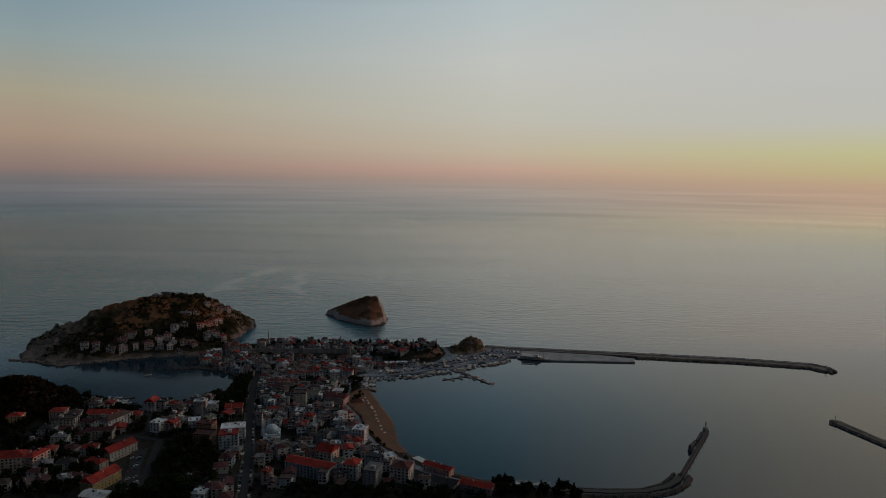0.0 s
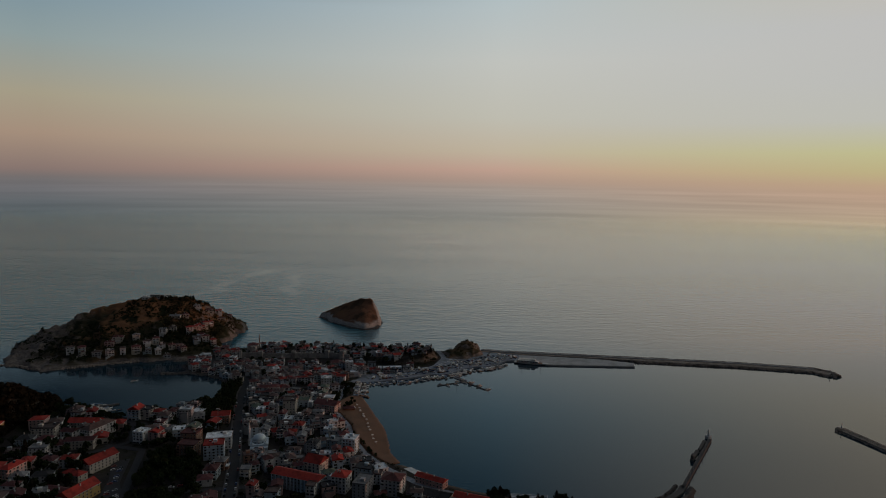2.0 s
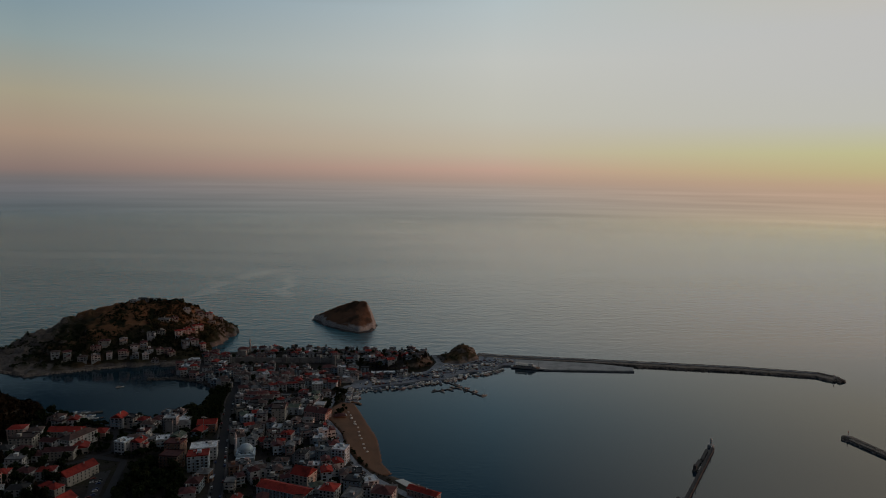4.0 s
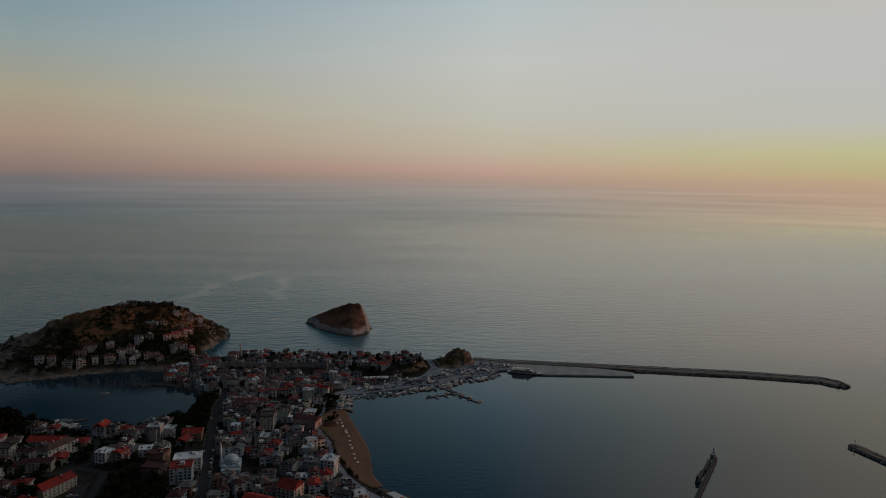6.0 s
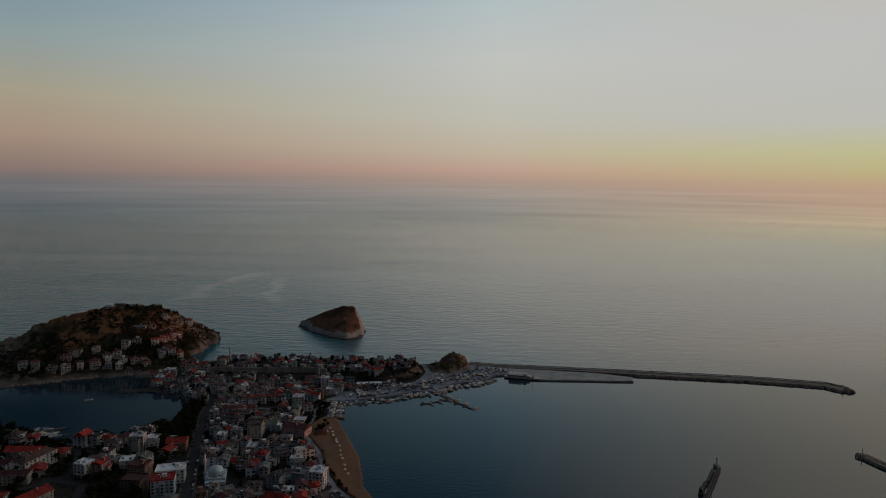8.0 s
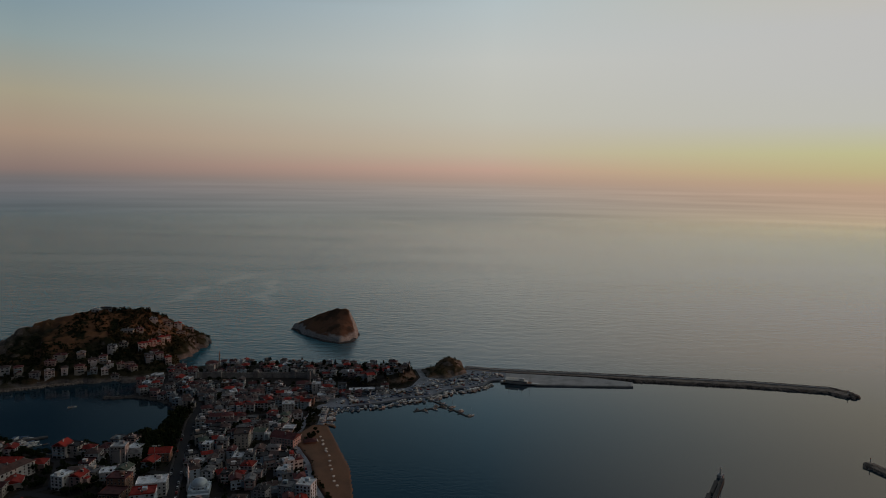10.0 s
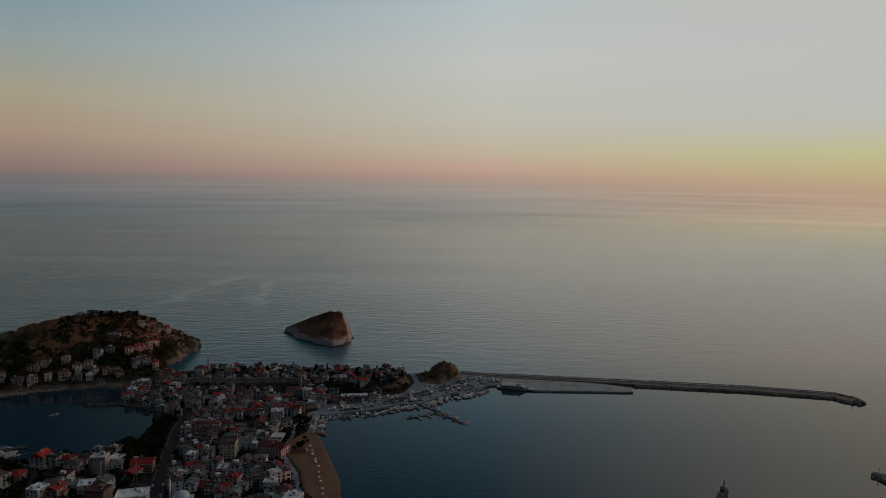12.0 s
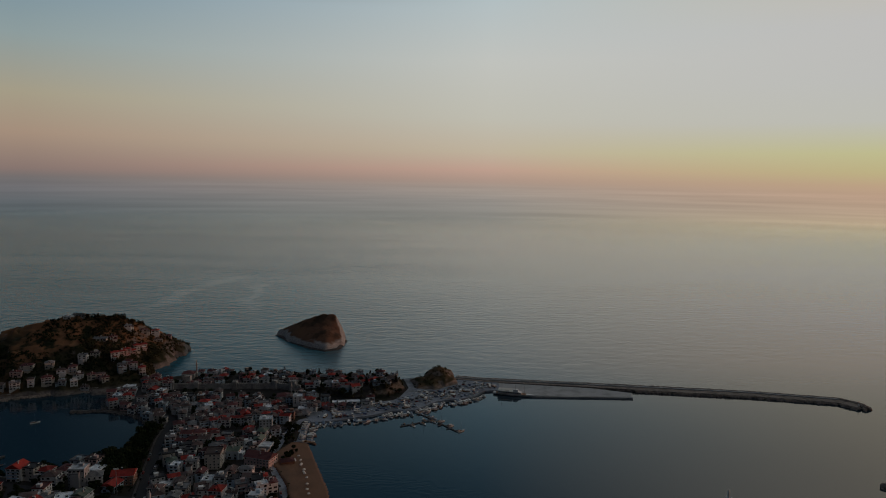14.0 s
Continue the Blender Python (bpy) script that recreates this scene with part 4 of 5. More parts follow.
landmark(-56, 541, 14, 12, 4, -14, "blue-grey", "dark grey", "flat", where="near the seafront")
landmark(-2, 512, 34, 12, 1, -24, "grey", "dark grey", "gable", category="building", rise=3.2, where="by the water")
landmark(-1, 532, 26, 8, 2, -30, "pink", "red-tiled", "gable", category="building", rise=2.4, where="on the seafront")
landmark(75, 506, 28, 6, 1, -6, "white", "white", "flat", category="shed", near=False, where="on the shore road")
landmark(30, 500, 26, 10, 2, -22, "pink", "red-tiled", "gable", category="building", rise=2.6, where="on the seafront")
landmark(-75, 594, 12, 12, 5, -12, "bluish white", "white", "flat", category="hotel", balconies=True, where="behind the beach")
landmark(-90, 596, 11, 11, 4, -12, "blue-grey", "grey", "flat", where="behind the beach")
landmark(-108, 590, 10, 10, 4, -12, "grey", "dark grey", "hip", where="behind the beach")
landmark(-283, 556, 13, 28, 3, -24, "cream", "red-tiled", "gable", category="school", rise=4.0, where="beside a car park")
landmark(-291, 533, 18, 9, 2, -21, "cream", "red-tiled", "hip", category="school", where="beside a car park")
landmark(-269, 499, 13, 28, 3, -19, "yellow", "red-tiled", "gable", category="school", rise=4.4, where="beside a car park")
landmark(-290, 507, 18, 12, 1, -17, "brown", "dark red-tiled", "gable", category="building", where="among gardens")
landmark(-260, 474, 20, 12, 2, -10, "white", "white", "gable", category="hall", rise=1.6, where="beside a car park")
landmark(-358, 522, 30, 15, 5, 14, "cream", "red-tiled", "hip", category="apartment building", balconies=True, where="on the edge of town")
landmark(-337, 527, 10, 18, 5, -12, "pink", "red-tiled", "hip", category="apartment building", balconies=True, where="on the edge of town")
landmark(-329, 522, 12, 9, 3, 6, "bluish white", "grey", "hip", where="on the edge of town")
landmark(-311, 524, 14, 10, 3, 8, "white", "dark grey", "hip", where="on the edge of town")
landmark(-323, 553, 13, 11, 3, -4, "white", "dark red-tiled", "hip", where="on the edge of town")
landmark(-308, 556, 13, 10, 3, 10, "white", "red-tiled", "hip", where="on the edge of town")
landmark(-346, 577, 14, 11, 3, 8, "white", "grey", "flat", where="below the wooded hill")
landmark(-369, 595, 13, 11, 3, 8, "bluish white", "dark grey", "hip", where="below the wooded hill")
landmark(-364, 616, 20, 13, 4, 6, "cream", "brown-tiled", "flat", balconies=True, where="below the wooded hill")
landmark(-381, 634, 14, 12, 4, 8, "pink", "red-tiled", "hip", where="below the wooded hill")
landmark(-411, 614, 13, 11, 3, 12, "yellow", "red-tiled", "hip", where="on the wooded hill")
landmark(-319, 594, 24, 11, 3, 10, "cream", "dark red-tiled", "gable", where="beside the school")
landmark(-342, 645, 30, 12, 2, 2, "cream", "red-tiled", "gable", category="building", where="behind the small harbour")
landmark(-318, 622, 12, 30, 4, -20, "white", "brown-tiled", "hip", category="apartment building", balconies=True, where="behind the small harbour")
landmark(-247, 655, 12, 10, 6, 6, "grey", "white", "flat", category="apartment building", balconies=True, where="by the cove")
landmark(-264, 634, 9, 11, 4, 0, "white", "dark red-tiled", "flat", category="apartment building", where="by the cove")
landmark(-215, 577, 16, 13, 5, -5, "brown", "dark red-tiled", "flat", category="apartment building", balconies=True, where="beside the park")
landmark(-222, 602, 15, 12, 5, -5, "brown", "dark red-tiled", "flat", category="apartment building", where="beside the park")
landmark(-193, 578, 17, 13, 5, 14, "bluish white", "red-tiled", "flat", category="apartment building", balconies=True, where="on the main street")
landmark(-196, 600, 22, 14, 4, 14, "white", "white", "flat", category="building", where="on the main street")
landmark(-215, 662, 17, 13, 3, 10, "brown", "red-tiled", "gable", where="beside the trees")
landmark(-114, 697, 24, 14, 3, -18, "pink", "dark red-tiled", "gable", rise=4.0, where="behind the beach")
landmark(-153, 694, 13, 15, 5, 6, "cream", "brown-tiled", "flat", where="in the seaside town")
landmark(-128, 772, 12, 10, 5, 10, "white", "white", "flat", category="apartment building", where="by the harbour")
landmark(-112, 846, 10, 9, 4, 10, "white", "white", "flat", near=False, category="tower house", where="below the castle")
landmark(-60, 851, 30, 7, 1, 8, "white", "white", "flat", near=False, category="building", where="along the harbour quay")
TAKEN.append((-161, 600, 15))


def mosque():
    t = thing("mosque", (-160, 602, ground_z(-160, 602)), "pale blue domed mosque with a slim minaret", "mosque", turn=12)
    piece("hall", Build().box(-10, -10, -2, 10, 10, 6.5).box(-10.3, -10.3, 6.3, 10.3, 10.3, 6.8).box(-10, -14, -2, 10, -10, 4.2).mesh("hall", WALLS["bluish white"]), t)
    piece("drum", Build().lathe([(8.4, 6.8), (8.4, 9.4), (8.7, 9.4), (8.7, 9.7), (0.1, 9.7)], 24).mesh("drum", WALLS["bluish white"]), t)
    prof = [(8.1 * math.cos(a), 9.7 + 6.6 * math.sin(a)) for a in np.linspace(0, 1.5, 9)]
    piece("dome", Build().lathe(prof + [(0.2, 16.6), (0.2, 17.6), (0.01, 18.0)], 24).mesh("dome", LEAD, True), t)
    for k in range(12):
        a = 2 * math.pi * k / 12
        piece("window", WINDOW_MESH, t, (8.42 * math.cos(a), 8.42 * math.sin(a), 7.3), math.degrees(a) + 90)
    for sx in (-1, 1):
        for sy in (-1, 1):
            prof = [(2.2 * math.cos(a), 6.8 + 1.9 * math.sin(a)) for a in np.linspace(0, 1.57, 6)]
            piece("small_dome", Build().lathe(prof, 14, 0, sx * 7.6, sy * 7.6).mesh("small_dome", LEAD, True), t)
    piece("minaret", Build().lathe([(1.7, -2), (1.7, 7), (1.05, 9), (1.05, 20), (1.7, 20.8), (1.7, 21.9), (1.0, 21.9), (1.0, 25.0), (1.25, 25.1), (0.02, 31.0)], 14, 0, -11.5, 5).mesh("minaret", WALLS["white"]), t)
    t.scale = (0.78, 0.78, 0.74)


mosque()


def minaret_house(x, y):
    t = thing("small_mosque", (x, y, ground_z(x, y)), "small stone mosque with a short minaret", "mosque", turn=8)
    piece("hall", Build().box(-7, -6, -2, 7, 6, 6).mesh("hall", CASTLE), t)
    piece("roof", roof_mesh("hip", 14, 12, 6, 3).mesh("roof", [ROOFS["dark red-tiled"], TRIM]), t)
    piece("minaret", Build().lathe([(1.1, -2), (1.1, 6), (0.8, 7), (0.8, 14), (1.2, 14.5), (1.2, 15.2), (0.7, 15.2), (0.7, 17.0), (0.02, 21.0)], 10, 0, 8.5, 2).mesh("minaret", CASTLE), t)
    TAKEN.append((x, y, 9))


minaret_house(-258, 925)
minaret_house(-131, 862)


def line_clear(x, y, gap):
    for line, half in [(MAIN_ROAD, 5.0), (SEA_ROAD, 4.0)] + [(c, 3.0) for c in CROSS_ROADS]:
        d, _ = near_line([(a, b, 0) for a, b in line], x, y)
        if d < half + gap:
            return False
    return True


def settle(outline, cell, turn, storeys, near_until, where, flat_share=0.3, skip=0.08, sizes=(9.0, 13.0), shore=7.0):
    """Fills an outline with houses on a loose grid along the streets."""
    xs, ys = [p[0] for p in outline], [p[1] for p in outline]
    cx, cy = sum(xs) / len(xs), sum(ys) / len(ys)
    c, s = math.cos(radians(turn)), math.sin(radians(turn))
    n = int(max(max(xs) - min(xs), max(ys) - min(ys)) / cell) + 2
    for j in range(-n, n):
        for i in range(-n, n):
            u, v = (i + 0.5 * (j % 2) + hr.uniform(-0.2, 0.2)) * cell, (j + hr.uniform(-0.2, 0.2)) * cell
            x, y = cx + u * c - v * s, cy + u * s + v * c
            if inside_by(outline, x, y) < 2 or hr.random() < skip:
                continue
            w, d = hr.uniform(*sizes), hr.uniform(*sizes)
            if max(inside_by(MAINLAND, x, y), inside_by(HEADLAND, x, y)) < shore or inside_by(beach, x, y) > -8 or not line_clear(x, y, max(w, d) * 0.42) or not free(x, y, max(w, d) * 0.46):
                continue
            kind = "flat" if hr.random() < flat_share else hr.choice(("hip", "hip", "gable"))
            roof = hr.choice(("grey", "white", "grey", "dark grey", "brown-tiled")) if kind == "flat" else hr.choice(("red-tiled", "dark red-tiled", "dark red-tiled", "dark red-tiled", "brown-tiled", "brown-tiled", "grey", "dark red-tiled", "grey", "green") if y < 760 and x > -230 else ("dark red-tiled", "brown-tiled", "brown-tiled", "grey", "red-tiled") if x > -290 else ("red-tiled", "dark red-tiled", "red-tiled", "brown-tiled"))
            wall = hr.choice(("white", "white", "white", "white", "cream", "grey", "pink", "pink", "blue-grey", "bluish white", "bluish white", "white", "brown"))
            TAKEN.append((x, y, max(w, d) * 0.46))
            house(x, y, w, d, hr.choice(storeys), turn + hr.choice((0, 0, 90)) + hr.uniform(-20, 20), wall, roof, kind, near=y < near_until, where=where, balconies=hr.random() < 0.6)


PARK = [(-258, 470), (-190, 470), (-178, 520), (-200, 560), (-230, 590), (-250, 570), (-245, 520)]
GROVE = [(-246, 770), (-226, 766), (-214, 705), (-208, 670), (-232, 668), (-256, 690), (-262, 702), (-246, 724)]
settle([(-145, 498), (40, 500), (-35, 560), (-75, 640), (-95, 668), (-110, 760), (-215, 760), (-200, 690), (-165, 560)], 10.9, 12, (2, 3, 3, 4), 0, "in the old town", 0.34, 0.06, (6.8, 11.0))
settle([(-372, 550), (-300, 600), (-300, 675), (-345, 685), (-372, 685), (-375, 640)], 12.5, 8, (2, 2, 3, 3), 0, "behind the small harbour", 0.2)
settle([(-300, 585), (-252, 600), (-225, 600), (-208, 660), (-250, 690), (-318, 668)], 12.5, 4, (2, 3, 3, 4), 0, "by the cove")
settle([(-345, 480), (-292, 480), (-290, 560), (-345, 575)], 15, 10, (2, 3), 0, "among gardens", 0.2, 0.55)
settle([(-190, 470), (-150, 470), (-170, 575), (-190, 560)], 12, 14, (2, 3, 4), 0, "on the main street")
settle([(-225, 755), (-105, 755), (-100, 800), (-120, 862), (-270, 874), (-300, 850), (-262, 812), (-240, 790)], 11, 10, (2, 3, 3, 3), 0, "below the castle", 0.3, 0.06, (6.8, 10.5))
settle([(-268, 902), (-150, 907), (-104, 888), (-62, 872), (-16, 880), (-6, 920), (-60, 940), (-150, 952), (-240, 950), (-270, 930)], 10.6, 5, (1, 1, 2, 2), 0, "on the castle hill", 0.2, 0.12, (6.5, 10), 7)
settle([(-116, 812), (-72, 826), (-32, 846), (-30, 868), (-62, 862), (-104, 880), (-122, 886)], 10.5, 8, (1, 2, 2), 0, "under the castle hill", 0.4, 0.1, (6.5, 10), 4)
settle([(-315, 890), (-300, 850), (-262, 880), (-262, 905), (-280, 938), (-318, 935)], 11, 20, (2, 2, 3), 0, "below the headland", 0.2, 0.05, (7.5, 11))
settle([(-326, 868), (-314, 828), (-274, 818), (-254, 800), (-240, 800), (-270, 840), (-290, 880), (-322, 900)], 10.5, 15, (2, 2, 3), 0, "near the cove", 0.3, 0.05, (7, 9.5), 3)


def villa(x, y, w, d, storeys, wall="white", roof="dark red-tiled", kind="hip", turn=24.0, where="on the headland slope"):
    TAKEN.append((x, y, max(w, d) * 0.5))
    house(x, y, w * 0.95, d * 0.9, storeys, turn + hr.uniform(-8, 8), wall, roof, kind, where=where, balconies=True, z=ground_z(x, y) - 1.4)


# a row of houses along the eastern lane, catching the last sun
villa(-352, 938, 9, 9, 3, "white", "red-tiled", turn=30)
villa(-349, 952, 8, 9, 3, "pink", "red-tiled", turn=35)
villa(-349, 964, 8, 9, 3, "pink", "red-tiled", turn=35)
villa(-348, 976, 8, 8, 2, "pink", "red-tiled", turn=35)
villa(-348, 988, 8, 9, 3, "cream", "red-tiled", turn=38)
villa(-345, 1001, 9, 9, 2, "pink", "red-tiled", turn=38)
villa(-386, 974, 16, 8, 1, "cream", "grey", "gable", 10)
villa(-374, 982, 9, 9, 2, "cream", "dark red-tiled")
villa(-367, 1008, 9, 8, 2, "white", "grey")
villa(-354, 1024, 10, 8, 2, "cream", "dark red-tiled")
villa(-344, 1038, 10, 9, 2, "white", "red-tiled")
villa(-339, 1030, 9, 7, 1, "cream", "brown-tiled")
villa(-332, 1052, 8, 7, 1, "pink", "dark red-tiled")
# a few on the southern slope
villa(-386, 930, 10, 9, 3, "white", "grey", "flat", 12)
villa(-376, 940, 11, 8, 2, "cream", "brown-tiled", "flat", 12)
villa(-437, 905, 14, 9, 3, "cream", "dark red-tiled", "hip", 12)
villa(-443, 893, 12, 8, 2, "pink", "dark red-tiled", "hip", 12)
villa(-415, 911, 10, 9, 2, "cream", "grey")
villa(-397, 903, 10, 9, 2, "white", "brown-tiled")
villa(-387, 909, 9, 9, 3, "cream", "dark red-tiled")
villa(-376, 903, 8, 9, 2, "white", "brown-tiled", "flat")
villa(-364, 905, 9, 8, 2, "cream", "dark red-tiled")
villa(-355, 909, 10, 8, 2, "pink", "brown-tiled")
villa(-336, 922, 11, 9, 3, "blue-grey", "grey", "flat")
villa(-326, 929, 10, 8, 3, "white", "dark red-tiled")
villa(-335, 936, 10, 8, 2, "grey", "dark red-tiled")
# along the shore
for x, y, w, storeys, wall, roof in ((-488, 878, 10, 2, "white", "brown-tiled"), (-472, 877, 10, 3, "cream", "dark red-tiled"), (-449, 871, 11, 2, "grey", "brown-tiled"), (-434, 875, 11, 3, "white", "grey"),
                                     (-420, 882, 7, 3, "white", "brown-tiled"), (-405, 887, 11, 3, "cream", "dark red-tiled"), (-389, 889, 8, 2, "blue-grey", "grey"), (-378, 893, 8, 2, "white", "white"),
                                     (-365, 892, 9, 1, "grey", "brown-tiled"), (-347, 903, 8, 2, "cream", "dark red-tiled")):
    villa(x, y, w, 9, storeys, wall, roof, "flat" if roof in ("grey", "white") else "hip", 22, "on the headland shore")
villa(-441, 1000, 10, 5, 1, "white", "white", "flat", 8, "on the headland crest")
villa(-428, 1004, 16, 4, 1, "cream", "grey", "flat", 4, "on the headland crest")


def sea_wall(line, low, high, label):
    """A stone retaining wall along the shore."""
    for (ax, ay), (bx, by) in zip(line, line[1:]):
        d = math.hypot(bx - ax, by - ay)
        ob = new("retaining_wall", Build().box(0, -0.5, low, d + 0.3, 0.5, high).mesh("retaining_wall", CASTLE))
        ob.matrix_basis = pose(ax, ay, 0, 0, 0, math.degrees(math.atan2(by - ay, bx - ax)))
        tagged(ob, label, "wall", "headland sea walls")


sea_wall([(-462, 858), (-440, 866), (-415, 876), (-390, 884), (-360, 892), (-338, 897)], -1, 4.2, "long grey stone retaining wall along the headland shore")
sea_wall([(-474, 866), (-440, 882), (-410, 894)], 4, 9.5, "upper stone retaining wall between headland houses")


def along(line, step):
    for (ax, ay), (bx, by) in zip(line, line[1:]):
        d = math.hypot(bx - ax, by - ay)
        for k in range(int(d / step)):
            u = (k + 0.5) * step / d
            yield ax + (bx - ax) * u, ay + (by - ay) * u, math.degrees(math.atan2(by - ay, bx - ax))


# ---- trees and scrub ----
def leaf_cloud(centre, radii, count, size, r):
    """Small tilted leaf clumps spread through an egg-shaped crown, denser near its skin."""
    d = r.normal(size=(count, 3))
    d /= np.linalg.norm(d, axis=1)[:, None]
    p = np.array(centre) + d * np.array(radii) * (0.55 + 0.5 * r.random((count, 1)))
    a, b = r.normal(size=(count, 3)), r.normal(size=(count, 3))
    a = a - 0.6 * d * (a * d).sum(1)[:, None]
    a /= np.linalg.norm(a, axis=1)[:, None]
    b = np.cross(a, b)
    b /= np.linalg.norm(b, axis=1)[:, None]
    s = size * (0.6 + 0.8 * r.random((count, 1)))
    return np.stack([p - a * s - b * s * 0.6, p + a * s - b * s * 0.5, p + a * s * 0.7 + b * s, p - a * s * 0.8 + b * s * 0.8], 1).reshape(-1, 3)


def leaves_mesh(name, clouds, mat):
    v = np.concatenate(clouds)
    return mesh_of(name, v.tolist(), np.arange(len(v)).reshape(-1, 4).tolist(), mat)


def limb(b, start, end, r0, r1, sides=6):
    s, e = Vector(start), Vector(end)
    q = (e - s).to_track_quat("Z", "Y").to_matrix()
    v = [tuple(c + q @ Vector((r * math.cos(k * 6.283 / sides), r * math.sin(k * 6.283 / sides), 0))) for c, r in ((s, r0), (e, r1)) for k in range(sides)]
    b.add(v, [(k, (k + 1) % sides, sides + (k + 1) % sides, sides + k) for k in range(sides)])


def tree_kind(seed, height, spread, pine):
    """Builds the meshes of one kind of tree: trunk with limbs, and crown."""
    r = np.random.default_rng(seed)
    b = Build()
    limb(b, (0, 0, -0.6), (0, 0, height * 0.55), 0.28, 0.14)
    clouds = []
    if pine:
        for k in range(7):
            f = k / 7
            w = spread * (1.05 - f) + 0.3
            clouds.append(leaf_cloud((r.normal() * 0.2, r.normal() * 0.2, height * (0.22 + 0.74 * f)), (w, w, height * 0.11), int(50 * (1.2 - f)), 0.5, r))
        limb(b, (0, 0, height * 0.5), (0, 0, height * 0.95), 0.14, 0.03)
    else:
        for k in range(7):
            a = k * 2.4 + r.random()
            o = spread * (0.25 + 0.4 * r.random())
            c = (o * math.cos(a), o * math.sin(a), height * (0.5 + 0.32 * r.random()))
            limb(b, (0, 0, height * 0.32), c, 0.12, 0.04, 5)
            clouds.append(leaf_cloud(c, (spread * 0.55, spread * 0.55, height * 0.2), 46, 0.6, r))
    return b.mesh("trunk", BARK), leaves_mesh("crown", clouds, PINE if pine else LEAF)


KINDS = [tree_kind(1, 8.5, 3.6, False), tree_kind(2, 7.0, 3.2, False), tree_kind(3, 10.0, 4.4, False), tree_kind(4, 12.0, 2.6, True), tree_kind(5, 10.0, 2.2, True), tree_kind(6, 6.0, 2.6, False)]
tr = random.Random(5)


STANDING, FARTHER = [0], []


def plant(x, y, which, size, label, group, z=None):
    """A tree of its own; past three hundred they go into one wood of the same trees."""
    z, turn, tall = (ground_z(x, y) if z is None else z) - 0.1, tr.uniform(0, 360), tr.uniform(0.9, 1.15)
    if STANDING[0] >= 295:
        FARTHER.append((x, y, z, turn, size, size * tall, which))
        return
    STANDING[0] += 1
    t = thing("tree", (x, y, z), label, "tree", group, turn=turn)
    t.scale = (size, size, size * tall)
    trunk, crown = KINDS[which]
    piece("trunk", trunk, t)
    piece("crown", crown, t)


def far_trees():
    """The trees farther off, joined."""
    verts, faces, slots, k = [], [], [], 0
    cache = []
    for trunk, crown in KINDS:
        for me, slot in ((trunk, 0), (crown, 1 if crown.materials[0] is LEAF else 2)):
            co = np.zeros(len(me.vertices) * 3)
            me.vertices.foreach_get("co", co)
            cache.append((co.reshape(-1, 3), [tuple(p.vertices) for p in me.polygons], slot))
    for x, y, z, turn, size, tall, which in FARTHER:
        c, s = math.cos(radians(turn)), math.sin(radians(turn))
        for co, fs, slot in cache[2 * which:2 * which + 2]:
            p = np.stack([(co[:, 0] * c - co[:, 1] * s) * size + x, (co[:, 0] * s + co[:, 1] * c) * size + y, co[:, 2] * tall + z], 1)
            verts.append(p)
            faces += [tuple(i + k for i in f) for f in fs]
            slots += [slot] * len(fs)
            k += len(p)
    me = mesh_of("trees_between_houses", np.concatenate(verts).tolist(), faces, [BARK, LEAF, PINE], slots)
    tagged(new("trees_between_houses", me), "small dark green trees among the farther houses", "trees", "", "stuff")


def grove(outline, count, gap, kinds, label, group, sizes=(0.8, 1.25), roads=1.5, houses=True):
    xs, ys = [p[0] for p in outline], [p[1] for p in outline]
    done, tries = 0, 0
    while done < count and tries < count * 25:
        tries += 1
        x, y = tr.uniform(min(xs), max(xs)), tr.uniform(min(ys), max(ys))
        if inside_by(outline, x, y) < 0 or max(inside_by(MAINLAND, x, y), inside_by(HEADLAND, x, y)) < 3 or inside_by(beach, x, y) > -2 or not line_clear(x, y, roads) or (houses and not free(x, y, gap)):
            continue
        TAKEN.append((x, y, gap))
        plant(x, y, tr.choice(kinds), tr.uniform(*sizes), label, group)
        done += 1


CAR_PARK = [(-276, 563), (-264, 571), (-252, 528), (-236, 499), (-246, 486), (-252, 486), (-262, 530)]
TAKEN += [(-246, 497, 8), (-249, 508, 8), (-252, 520, 8), (-257, 532, 8), (-261, 546, 8), (-267, 558, 7)]
grove([(-120, 482), (40, 478), (40, 494), (-20, 499), (-118, 497)], 60, 1.6, (0, 1, 2, 5), "dark tree in a garden row", "garden trees", (0.7, 1.0), 0.5)
grove([(40, 490), (112, 488), (112, 508), (60, 517), (45, 515)], 34, 1.6, (0, 3, 2, 5), "dark tree on the shore road", "shore trees", (0.7, 1.1))
grove([(-390, 470), (-285, 470), (-285, 520), (-300, 600), (-380, 600), (-430, 600)], 210, 1.3, (0, 1, 2, 5, 3), "dark garden tree on the edge of town", "garden trees", (0.7, 1.2))
grove(PARK, 125, 1.8, (0, 1, 2, 5), "dark green tree in the town park", "park trees")
grove(GROVE, 70, 1.9, (0, 1, 2, 2), "leafy dark green tree beside the cove", "trees by the cove", (0.9, 1.3))
grove([(-110, 690), (-98, 690), (-96, 770), (-108, 790), (-116, 760)], 22, 1.2, (0, 5, 1), "green tree on the seafront promenade", "promenade trees", (0.5, 0.9), -4)
grove([(-300, 690), (-225, 690), (-235, 672), (-330, 660), (-400, 690), (-400, 705), (-350, 688)], 40, 1.4, (0, 1, 5, 2), "dark tree along the cove promenade", "promenade trees", (0.7, 1.1))
grove([(-150, 465), (30, 470), (-40, 560), (-100, 690), (-110, 760), (-215, 760), (-170, 560)], 130, 1.0, (1, 5, 5, 0), "small dark tree between the houses", "street trees", (0.5, 0.9), 0.5)
